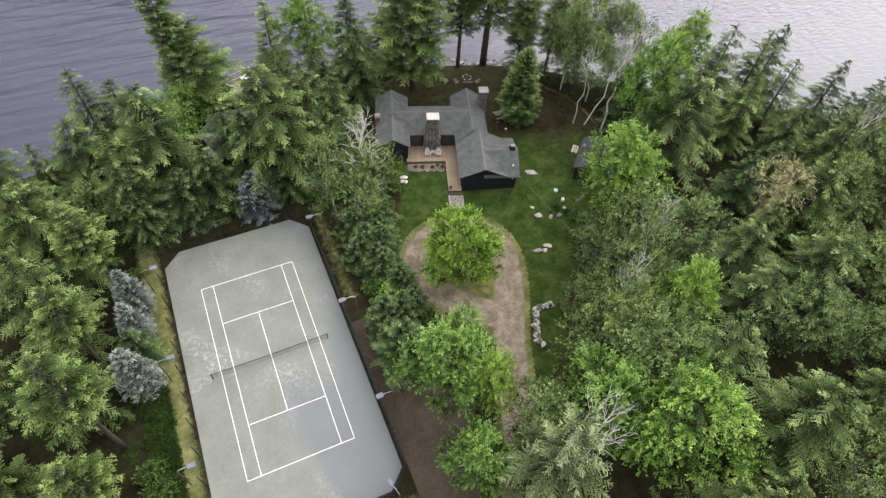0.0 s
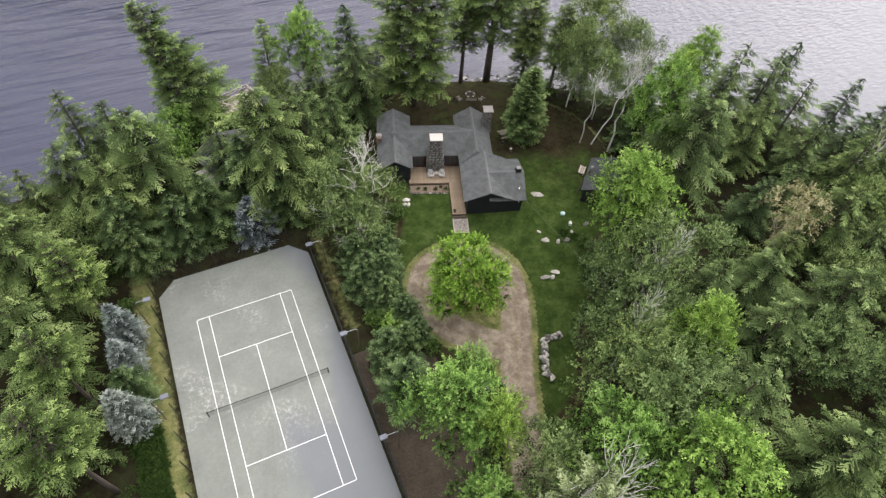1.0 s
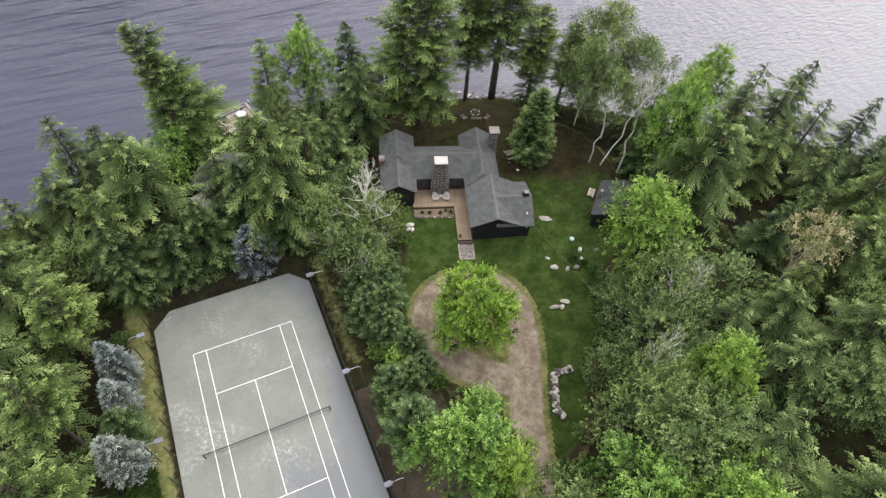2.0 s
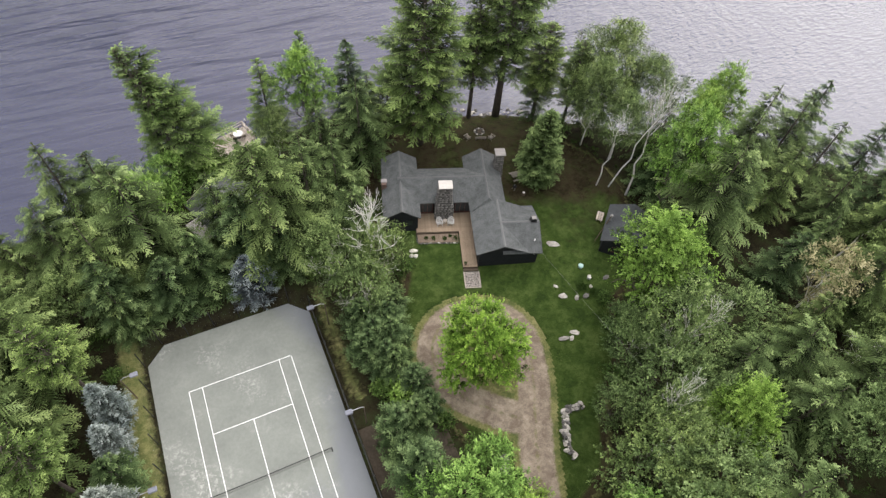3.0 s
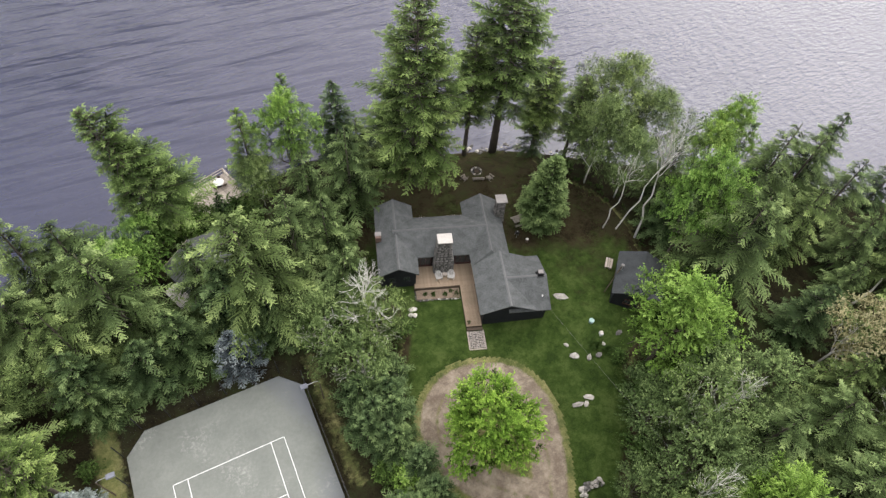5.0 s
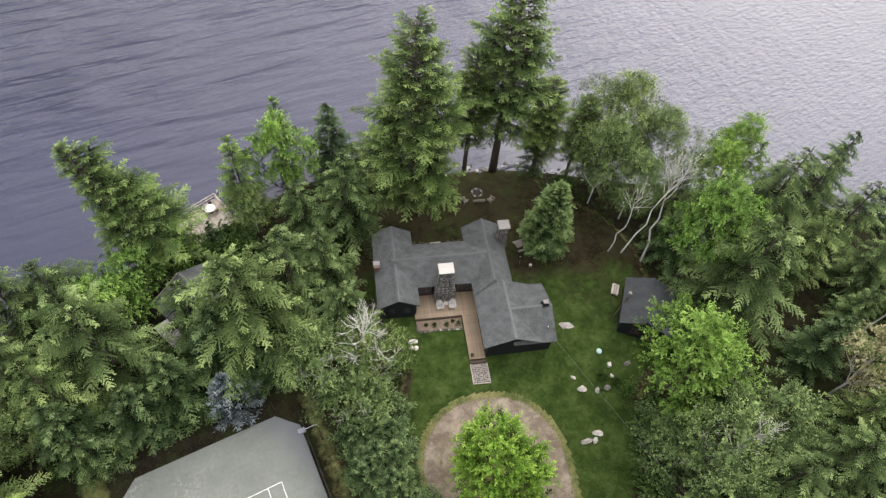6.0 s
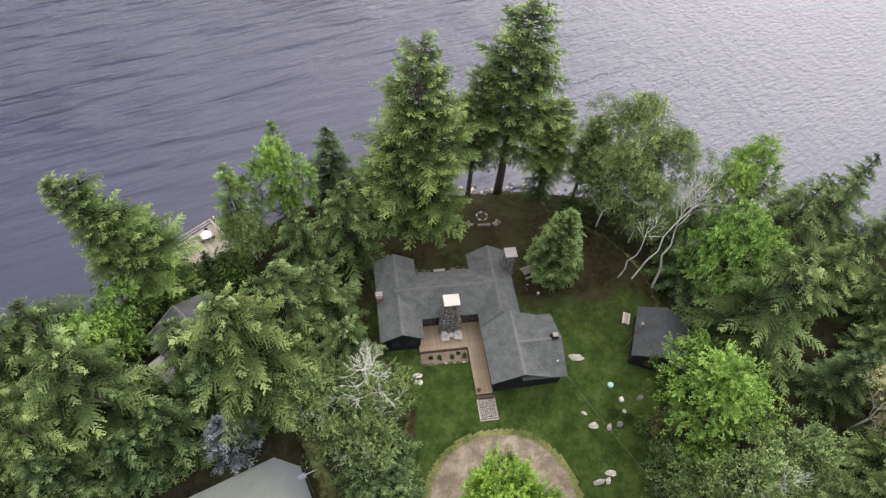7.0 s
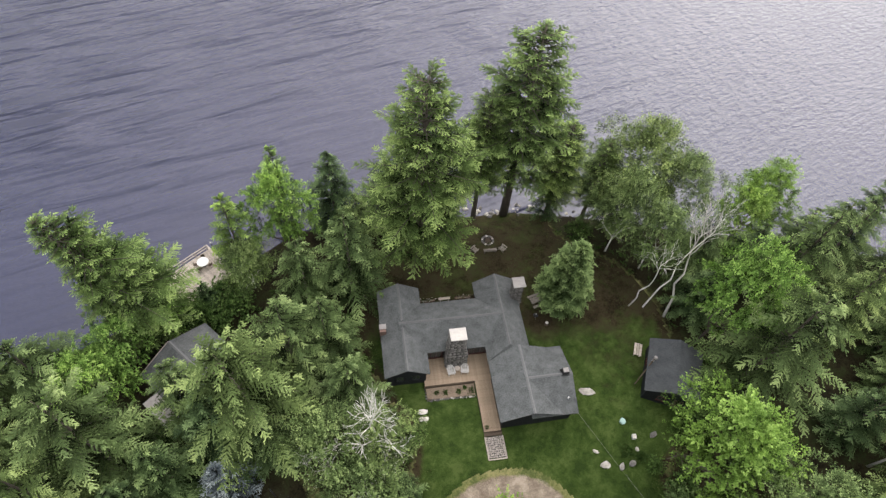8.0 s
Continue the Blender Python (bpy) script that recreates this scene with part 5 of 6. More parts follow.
# east of the house
plant("poplar", 58.7, 32.2, 17.4, 6.2)
plant("poplar", 53.6, 28.0, 15.8, 4.2)
plant("poplar", 55.8, 24.0, 12.6, 4.4)
plant("poplar", 63.0, 28.5, 13.6, 5.0)
plant("dead_birch", 51.2, 20.2, 17.5, 3.4, 200, "white-barked birch leaning at the lawn's edge", lean=(-6, 11))
plant("dead_birch", 52.6, 19.3, 19.0, 3.8, 0, lean=(-4, 24))
plant("snag", 54.1, 17.2, 16.5, 3.4, 40, lean=(0, 26))
plant("lime", 72.2, 23.2, 13.2, 3.6, label="yellow-green broadleaf tree by the water")
plant("lime", 68.4, 22.0, 11.4, 3.6)
plant("maple_b", 55.4, 12.8, 20.2, 4.4, label="tall bright maple rising over a hemlock")
plant("spruce", 57.6, 16.2, 10.5, 4.0)
plant("hemlock_c", 56.4, 7.0, 18.2, 6.9, label="broad dark hemlock beside the shed")
plant("hemlock_a", 68.6, 14.2, 17.8, 5.3)
plant("hemlock_b", 76.3, 14.0, 15.2, 4.4)
plant("hemlock_b", 76.5, 8.6, 14.0, 4.8)
plant("lime", 44.2, 2.2, 17.4, 5.0, 80, label="tall maple with bright yellow-green leaves by the lawn")
plant("spruce", 64.5, 18.0, 12.0, 4.0)
plant("snag", 72.6, -2.4, 17.0, 2.6, 0, lean=(0, 38))
plant("tan", 62.4, -6.2, 14.2, 3.6)
# wood east of the drive
for sx, sy, sh in ((42.4, 1.2, 2.6), (43.2, -1.6, 3.2), (41.6, 4.0, 1.6), (46.5, 5.5, 2.4), (49.2, 6.0, 2.8), (41.0, -0.6, 2.4)):
    plant("shrub", sx, sy, land_at(sx, sy) + sh)
plant("birch", 41.9, -5.0, 16.2, 4.8)
plant("white_birch", 43.6, -5.4, 16.6, 2.9)
plant("broad_b", 49.8, -5.5, 12.0, 4.2)
plant("broad_b", 40.3, -2.8, 7.8, 4.0)
plant("hemlock_a", 49.3, -17.0, 14.0, 5.5)
plant("hemlock_c", 57.7, -17.0, 15.0, 6.1)
plant("lime", 41.0, -14.8, 16.0, 3.4)
plant("white_birch", 35.4, -11.8, 17.4, 2.3)
plant("birch", 36.6, -13.0, 13.5, 3.4)
plant("broad_a", 31.8, -15.4, 16.6, 5.0)
plant("broad_a", 38.5, -9.0, 13.5, 4.8)
plant("hemlock_b", 37.9, -22.0, 20.5, 5.8)
plant("broad_a", 32.4, -19.2, 18.4, 5.8)
plant("hemlock_c", 44.1, -29.3, 16.0, 6.3)
plant("broad_b", 22.5, -19.5, 12.0, 4.0)
plant("maple_b", 26.6, -21.2, 17.0, 4.8)
plant("maple_b", 32.4, -25.6, 18.8, 5.8, label="bright green spreading maple among darker trees")
plant("pale_hemlock", 20.6, -23.6, 20.6, 5.0)
plant("snag", 22.0, -24.4, 20.0, 3.6)
plant("broad_b", 34.2, -8.2, 7.5, 2.6)
# between court and drive
plant("maple_b", 16.1, -11.2, 14.6, 4.8, 130)
plant("lime", 19.0, -14.2, 12.0, 2.9)
plant("spruce", 13.4, -6.0, 9.0, 4.0)
plant("maple_b", 15.6, -19.5, 8.5, 3.7)
plant("young_spruce", 14.4, 9.2, 6.6, 3.1)
plant("young_spruce", 13.2, -0.8, 6.1, 2.9)
plant("young_spruce", 15.2, -0.6, 5.6, 2.5)
plant("young_spruce", 15.4, 5.8, 5.4, 2.8)
plant("young_spruce", 16.6, 3.2, 5.0, 2.4)
plant("young_spruce", 16.4, 10.4, 6.5, 2.9)
plant("young_spruce", 17.0, 0.3, 4.6, 2.1)
plant("young_spruce", 17.6, 13.4, 5.5, 2.6)
plant("birch", 15.2, 14.2, 9.5, 4.0)
plant("white_birch", 16.3, 17.8, 16.4, 4.3, 60)
plant("birch", 13.0, 18.6, 12.2, 4.0)
plant("birch", 18.0, 17.0, 11.4, 3.6)
plant("yellow_shrub", 14.6, 2.4, 2.6)
plant("young_spruce", 13.4, 8.2, 6.2, 2.7)
plant("young_spruce", 16.0, 8.4, 6.6, 2.8)
plant("young_spruce", 13.8, 11.8, 6.8, 2.8)
plant("young_spruce", 14.8, 6.6, 5.8, 2.6)
plant("young_spruce", 12.9, -3.2, 5.2, 2.4)
plant("spruce", -4.0, 22.4, 10.0, 3.8)
plant("spruce", 8.4, 22.8, 9.0, 3.2)
plant("hemlock_a", -9.2, 20.9, 9.0, 3.0)
# west of the court
plant("blue_spruce", -12.3, 11.9, 7.6, 2.1)
plant("blue_spruce", -12.6, 8.2, 6.8, 1.9)
plant("blue_spruce", -13.0, 1.9, 8.2, 2.3)
plant("spruce", -12.7, 5.2, 6.0, 2.9)
plant("pine_d", -13.6, 14.0, 16.5, 3.6)
plant("pine_d", -16.2, 5.0, 16.0, 3.6)
plant("pine_d", -15.8, -3.9, 19.4, 4.2)
plant("hemlock_b", -18.5, 1.0, 13.0, 4.4)
plant("pine_d", -16.6, -10.5, 14.0, 3.8)
plant("hemlock_b", -19.0, 10.5, 16.0, 5.5)
plant("hemlock_c", -18.5, 18.5, 16.5, 6.1)
plant("spruce", -9.5, 22.6, 12.0, 4.2)
plant("young_spruce", -14.4, -14.0, 5.5, 3.0)


# ---- the rest of the wood ----
GX, GY = np.meshgrid(np.arange(-40, 101, 0.5), np.arange(-48, 52, 0.5))
OPEN = np.minimum.reduce([
    np.maximum(np.abs(GX) - 11.6, np.abs(GY) - 20.6), -poly_gap(GX, GY, LAWN), line_gap(GX, GY, LOOP) - 1.6,
    np.hypot(GX - 3.0, GY - 34.5) - 5.0, np.hypot(GX - 7.0, GY - 46.0) - 5.0,
    np.maximum(np.maximum(9.5 - GX, GX - 14.0), np.maximum(-24 - GY, GY + 9))])


def clear_of(x, y):
    """How far a spot is from open ground, about."""
    return float(OPEN[min(max(round((y + 48) * 2), 0), OPEN.shape[0] - 1), min(max(round((x + 40) * 2), 0), OPEN.shape[1] - 1)])


FR = random.Random(5)
KINDS_W = ["hemlock_a", "hemlock_b", "hemlock_c", "spruce", "broad_b"]
KINDS_E = ["hemlock_a", "hemlock_b", "broad_a", "broad_b", "birch", "broad_b", "hemlock_c", "broad_a"]
filled = 0
for tries in range(9000):
    if filled >= 90:
        break
    x, y = FR.uniform(-36, 98), FR.uniform(-46, 46)
    if float(shore_gap(x, y)) < 2.2 or y < -12 - 0.43 * (x + 27):
        continue
    free = clear_of(x, y)
    gap = min((math.hypot(x - a, y - b) - 0.55 * c for a, b, c in TAKEN), default=9)
    if free < 2.2 or gap < 2.3 or (abs(x) < 14 and y < -18) or (-19 < x < -10 and -22 < y < 17):
        continue
    if math.hypot((x - 67) / 3.5, (y - 1.5) / 2.5) < 1 or math.hypot(x - 62.6, y + 9) < 3 or math.hypot(x - 44, y - 2) < 6.5:
        continue
    kind = FR.choice(KINDS_W if x < 24 else ["spruce", "hemlock_a", "spruce", "hemlock_b"] if x > 50 and y > -5 else KINDS_E)
    top = FR.uniform(9.0, 14.5) * (0.75 if free < 5 else 1.0)
    plant(kind, x, y, top, None)
    filled += 1
for tries in range(2500):
    x, y = FR.uniform(-26, 78), FR.uniform(-30, 44)
    free = clear_of(x, y)
    if 0.7 < free < 2.6 and float(shore_gap(x, y)) > 1.5 and min(math.hypot(x - a, y - b) - 0.5 * c for a, b, c in TAKEN) > 0.9:
        plant("shrub", x, y, land_at(x, y) + FR.uniform(1.2, 3.0), None)
for k, m in FIRST.items():
    PROTO[k].matrix_world = m
for k, t in PROTO.items():
    t["group"] = "trees of the wood"

# ---- planks, cobbles and bed stones ----
PR = random.Random(31)
n = 21
for i in range(n):
    p = part("plank", plank, None, DECK)
    p.location = (-3.2, 5.66 + 0.074 + 0.147 * i, 0.24)
for i in range(12):
    p = part("plank", short_plank, None, DECK)
    p.location = (-1.33 + 0.147 * i, 2.83, 0.242)
cob = [stone_geo(200 + i, 1, 0.9, 0.5).mesh("cobble", M_COBBLE) for i in range(4)]
for i in range(9):
    for j in range(10):
        c = part("cobble", cob[PR.randrange(4)], None, path)
        c.matrix_local = Matrix.Translation((-1.22 + 0.2 * i + PR.uniform(-0.03, 0.03), -2.5 + 0.215 * j + PR.uniform(-0.03, 0.03), -0.14)) @ pose(0, 0, 0, 0, 0, PR.uniform(0, 360)) @ Matrix.Diagonal((0.235, 0.245, 0.17, 1))
rocks = [stone_geo(300 + i, 1, 0.8, 0.65).mesh("stone", M_ROCK) for i in range(6)]
grey_rocks = [stone_geo(320 + i, 1, 0.8, 0.65).mesh("stone", M_STONE) for i in range(6)]
for i in range(27):
    t = i / 26
    c = part("stone", (rocks if PR.random() < 0.55 else grey_rocks)[PR.randrange(6)], None, bed)
    s = PR.uniform(0.18, 0.34)
    c.matrix_local = Matrix.Translation((-6.75 + 5.2 * t, 4.18 - 0.1 * t + PR.uniform(-0.07, 0.07), -0.12)) @ pose(0, 0, 0, 0, 0, PR.uniform(0, 360)) @ Matrix.Diagonal((s, s, s * 0.9, 1))
for i in range(4):
    c = part("stone", grey_rocks[i], None, bed)
    c.matrix_local = Matrix.Translation((-6.85, 4.4 + 0.32 * i, -0.12)) @ Matrix.Diagonal((0.26, 0.24, 0.22, 1))


def leaf_clump(name, label, seed, r0, count, leaf, mat, m, category="plant", group=""):
    r = np.random.default_rng(seed)
    lv = Leaves()
    for j in range(count):
        v = unit(r)
        v[2] = abs(v[2])
        lv.add(v * r0 * r.uniform(0.2, 1.0), v + 0.5 * unit(r), unit(r) + np.array([0, 0, 0.7]), leaf * r.uniform(0.7, 1.3), leaf * 0.45)
    ob = new(name, lv.mesh(name, mat))
    ob.matrix_world = m
    return tagged(ob, label, category, group)


for i, (u, v, s) in enumerate(((-4.7, 4.85, 0.28), (-3.3, 4.75, 0.26), (-1.95, 4.7, 0.45), (-5.7, 4.9, 0.22), (-2.6, 5.1, 0.2))):
    leaf_clump("bed_plant", "low green perennial growing in the mulch", 400 + i, s, 90, 0.2, M_FERN, HOUSE @ pose(u, v, -0.06), group="flower bed plants")
pot = thing("flower_pot", HOUSE @ pose(-1.1, 0.35, 0.28), "small terracotta pot with a leafy plant on the boardwalk", "flower pot")
part("pot", Geo().tube([(0, 0, 0), (0, 0, 0.3), (0, 0, 0.34)], [0.12, 0.18, 0.19], 10), M_BRICK, pot)
lv = Leaves()
rr = np.random.default_rng(5)
for j in range(60):
    v = unit(rr)
    v[2] = abs(v[2])
    lv.add(np.array([0, 0, 0.34]) + v * 0.12, v, unit(rr), 0.16, 0.08)
part("leaves", lv.mesh("leaves", M_FERN), None, pot)


def adirondack(m, mat, label, group):
    """Slatted garden chair with sloping seat, fan back and broad arms."""
    t = thing("adirondack_chair", m, label, "chair", group)
    for i in range(5):
        part("seat_slat", Geo().hexa([(-0.27, -0.42 + 0.115 * i, 0.36 - 0.028 * i), (0.27, -0.42 + 0.115 * i, 0.36 - 0.028 * i), (0.27, -0.32 + 0.115 * i, 0.335 - 0.028 * i), (-0.27, -0.32 + 0.115 * i, 0.335 - 0.028 * i),
                                      (-0.27, -0.42 + 0.115 * i, 0.385 - 0.028 * i), (0.27, -0.42 + 0.115 * i, 0.385 - 0.028 * i), (0.27, -0.32 + 0.115 * i, 0.36 - 0.028 * i), (-0.27, -0.32 + 0.115 * i, 0.36 - 0.028 * i)]), mat, t)
    for i in range(5):
        k = i - 2
        x0, x1, hh = 0.1 * k, 0.135 * k, 0.98 - 0.035 * k * k
        part("back_slat", Geo().hexa([(x0 - 0.045, 0.12, 0.22), (x0 + 0.045, 0.12, 0.22), (x0 + 0.045, 0.15, 0.22), (x0 - 0.045, 0.15, 0.22), (x1 - 0.06, 0.42, hh), (x1 + 0.06, 0.42, hh), (x1 + 0.06, 0.45, hh), (x1 - 0.06, 0.45, hh)]), mat, t)
    for s in (-1, 1):
        part("arm", Geo().box(s * 0.36 - 0.075, s * 0.36 + 0.075, -0.46, 0.34, 0.55, 0.58), mat, t)
        part("leg", Geo().box(s * 0.33 - 0.02, s * 0.33 + 0.02, -0.44, -0.34, 0, 0.55), mat, t)
        part("leg", Geo().hexa([(s * 0.3 - 0.02, 0.35, 0), (s * 0.3 + 0.02, 0.35, 0), (s * 0.3 + 0.02, 0.45, 0), (s * 0.3 - 0.02, 0.45, 0), (s * 0.3 - 0.02, -0.44, 0.3), (s * 0.3 + 0.02, -0.44, 0.3), (s * 0.3 + 0.02, -0.36, 0.38), (s * 0.3 - 0.02, -0.36, 0.38)]), mat, t)
    part("back_rail", Geo().box(-0.3, 0.3, 0.3, 0.33, 0.55, 0.62), mat, t)
    return t


adirondack(HOUSE @ pose(-3.85, 6.95, 0.275, 0, 0, 8), M_CHAIR, "white slatted garden chair on the deck", "deck chairs")
adirondack(HOUSE @ pose(-2.35, 6.95, 0.275, 0, 0, -8), M_CHAIR, "white slatted garden chair on the deck", "deck chairs")
st = thing("side_table", HOUSE @ pose(-3.1, 7.15, 0.275), "small round grey table between the deck chairs", "table")
part("tabletop", Geo().tube([(0, 0, 0.42), (0, 0, 0.46)], [0.28, 0.28], 14), M_GREYWOOD, st)
part("leg", Geo().tube([(0, 0, 0), (0, 0, 0.42)], [0.16, 0.07], 8), M_GREYWOOD, st)

# window boxes and a low bench on the lake side
for u0, u1 in ((-6.1, -4.4), (-2.0, 0.3)):
    bx = thing("planter_box", HOUSE @ pose((u0 + u1) / 2, 15.95, -0.1), "long red-brown planter box with flowers", "planter", "planter boxes")
    w = (u1 - u0) / 2
    part("trough", Geo().box(-w, w, -0.2, -0.16, 0.3, 0.75).box(-w, w, 0.16, 0.2, 0.3, 0.75).box(-w, -w + 0.04, -0.16, 0.16, 0.3, 0.75).box(w - 0.04, w, -0.16, 0.16, 0.3, 0.75), M_TRIM, bx)
    part("soil", Geo().box(-w + 0.04, w - 0.04, -0.16, 0.16, 0.3, 0.68), M_MULCH, bx)
    for x in (-w + 0.06, w - 0.06):
        part("leg", Geo().box(x - 0.05, x + 0.05, -0.15, 0.15, 0, 0.3), M_TRIM, bx)
    for nm, mt, cnt in (("leaves", M_FERN, 150), ("blossom", M_PALESTONE, 40)):
        lv, rr = Leaves(), np.random.default_rng(int(80 + u1 * 10 + cnt))
        for j in range(cnt):
            v = unit(rr)
            v[2] = abs(v[2])
            lv.add(np.array([rr.uniform(-w + 0.1, w - 0.1), rr.uniform(-0.12, 0.12), 0.68]) + v * (0.16 if cnt > 100 else 0.22), v, unit(rr), 0.14, 0.08)
        part(nm, lv.mesh(nm, mt), None, bx)
bench = thing("bench", HOUSE @ pose(-3.2, 16.2, -0.1), "low pale plank bench behind the house", "bench")
part("seat", Geo().box(-0.7, 0.7, -0.16, 0.16, 0.4, 0.45), M_GREYWOOD, bench)
for x in (-0.5, 0.5):
    part("leg", Geo().box(x - 0.04, x + 0.04, -0.14, 0.14, 0, 0.4), M_GREYWOOD, bench)

# ---- shed ----
SHED = Matrix.Translation((44.9, 10.55, land_at(47, 11) - 0.05)) @ pose(0, 0, 0, 0, 0, -45)
shed = thing("shed", SHED, "small black shed with a dark shingle roof and a metal flue", "shed")
SE, SR = 2.45, 3.85
siding_wall((0.25, 0.2), (5.35, 0.2), -0.4, SE, shed, SR - 0.1)
siding_wall((5.35, 0.2), (5.35, 6.1), -0.4, SE, shed)
siding_wall((5.35, 6.1), (0.25, 6.1), -0.4, SE, shed, SR - 0.1)
siding_wall((0.25, 6.1), (0.25, 0.2), -0.4, SE, shed)
gable_roof(-0.1, 5.7, -0.05, 6.35, "v", SE, SR, shed, cap=False).data.materials[0] = M_SHEDROOF
fl = part("flue_pipe", Geo().tube([(0.37, 3.5, SE + 0.1), (0.37, 3.5, SE + 1.1)], [0.13, 0.13], 10), M_METAL, shed, "grey metal flue pipe")
part("flue_cap", Geo().tube([(0.37, 3.5, SE + 1.1), (0.37, 3.5, SE + 1.25)], [0.22, 0.16], 10), M_GREYCAP, fl)
part("stay", Geo().tube([(0.3, 3.4, SE + 0.95), (-0.55, 1.5, 0.2)], [0.07, 0.07], 8), M_DARKWOOD, shed, "slanting brown brace")
window((0.25, 4.6), (0.25, 3.7), 0.9, 1.8, shed)
window((1.6, 0.2), (2.5, 0.2), 0.9, 1.8, shed)
sd = part("door", Geo().box(3.3, 4.2, 0.12, 0.19, -0.1, 1.95), M_DARKWOOD, shed)
part("handle", Geo().box(3.38, 3.43, 0.08, 0.12, 0.9, 1.0), M_METAL, sd)
rack = thing("wood_bench", SHED @ pose(-0.75, 5.6, 0.1), "weathered slatted bench beside the shed", "bench")
for i in range(3):
    part("slat", Geo().box(-0.45 + 0.3 * i, -0.2 + 0.3 * i, -0.75, 0.75, 0.45, 0.5), M_GREYWOOD, rack)
for x, y in ((-0.3, -0.6), (0.3, -0.6), (-0.3, 0.6), (0.3, 0.6)):
    part("leg", Geo().box(x - 0.04, x + 0.04, y - 0.04, y + 0.04, -0.15, 0.45), M_GREYWOOD, rack)

# ---- cabin among the western trees ----
CABIN = Matrix.Translation((2.7, 36.9, land_at(3, 34) - 0.1)) @ pose(0, 0, 0, 0, 0, 23)
cabin = thing("cabin", CABIN, "small cabin with grey and brown shingle roof among trees", "cabin")
siding_wall((-3.7, -6.0), (3.7, -6.0), -0.4, 2.7, cabin, 4.3)
siding_wall((3.7, -6.0), (3.7, -0.3), -0.4, 2.7, cabin)
siding_wall((3.7, -0.3), (-3.7, -0.3), -0.4, 2.7, cabin, 4.3)
siding_wall((-3.7, -0.3), (-3.7, -6.0), -0.4, 2.7, cabin)
gable_roof(-4.0, 4.0, -6.3, 0.0, "v", 2.75, 4.45, cabin)
part("rake_board", Geo().hexa([(-4.0, 0.0, 2.6), (0, 0.0, 4.3), (0, 0.05, 4.3), (-4.0, 0.05, 2.6), (-4.0, 0.0, 2.85), (0, 0.0, 4.55), (0, 0.05, 4.55), (-4.0, 0.05, 2.85)]), M_GREYWOOD, cabin)
porch = part("porch_roof", Geo().box(-5.6, -4.0, -6.3, -2.6, 2.45, 2.6), M_GREYCAP, cabin, "flat pale porch roof")
for y in (-6.1, -2.8):
    part("porch_post", Geo().box(-5.5, -5.4, y - 0.05, y + 0.05, -0.4, 2.45), M_DARKWOOD, porch)
window((3.7, -4.0), (3.7, -3.0), 0.9, 1.9, cabin)

# ---- dock ----
DOCK = Matrix.Translation((2.85, 47.8, 0.05)) @ pose(0, 0, 0, 0, 0, 18.4)
dock = thing("dock", DOCK, "weathered plank dock deck with a timber railing", "dock")
part("frame", Geo().box(-0.6, 6.7, -4.9, 0.0, -0.3, -0.05), M_DARKWOOD, dock)
dp = Geo().box(-0.065, 0.065, -4.95, 0.05, -0.05, 0.0).mesh("plank", M_GREYWOOD)
for i in range(49):
    part("plank", dp, None, dock).location = (-0.52 + 0.148 * i, 0, 0)
for x in (0.0, 1.65, 3.3, 4.95, 6.6):
    part("post", Geo().box(x - 0.05, x + 0.05, -0.05, 0.05, -1.6, 0.95), M_GREYWOOD, dock)
for y in (-1.6, -3.2):
    part("post", Geo().box(6.58, 6.68, y - 0.05, y + 0.05, -1.6, 0.95), M_GREYWOOD, dock)
for z in (0.45, 0.9):
    part("rail", Geo().box(-0.5, 6.7, -0.07, 0.07, z, z + 0.06), M_GREYWOOD, dock)
    part("rail", Geo().box(6.56, 6.7, -3.3, -0.07, z, z + 0.06), M_GREYWOOD, dock)
dt = thing("round_table", DOCK @ pose(5.0, -1.6, 0.0), "round white table on the dock", "table")
part("tabletop", Geo().tube([(0, 0, 0.7), (0, 0, 0.75)], [0.68, 0.68], 24), M_WHITE, dt)
part("pedestal", Geo().tube([(0, 0, 0), (0, 0, 0.08), (0, 0, 0.7)], [0.35, 0.07, 0.06], 10), M_BLACKMETAL, dt)
for a in (-60, 30, 150, 240):
    c = thing("dock_chair", DOCK @ pose(5.0, -1.6, 0) @ pose(0, 0, 0, 0, 0, a) @ pose(0, -0.85, 0, 0, 0, 180), "dark metal chair at the dock table", "chair", "dock chairs")
    part("seat", Geo().box(-0.2, 0.2, -0.2, 0.2, 0.42, 0.45), M_DARKWOOD, c)
    part("backrest", Geo().box(-0.2, 0.2, 0.18, 0.21, 0.45, 0.82), M_DARKWOOD, c)
    for x, y in ((-0.18, -0.18), (0.18, -0.18), (-0.18, 0.18), (0.18, 0.18)):
        part("leg", Geo().tube([(x, y, 0), (x, y, 0.42)], [0.015, 0.015], 5), M_BLACKMETAL, c)
lp = thing("dock_lamp", DOCK @ pose(7.2, 0.1, -0.9), "small white lamp on a post at the dock", "lamp")
part("post", Geo().tube([(0, 0, -0.6), (0, 0, 1.6)], [0.04, 0.04], 6), M_BLACKMETAL, lp)
part("shade", Geo().tube([(0, 0, 1.6), (0, 0, 1.68), (0, 0, 1.9)], [0.1, 0.13, 0.06], 8), M_WHITE, lp)

# ---- stones, fire ring and garden things ----


white_rocks = [stone_geo(340 + i, 1, 0.8, 0.65).mesh("stone", M_PALESTONE) for i in range(3)]


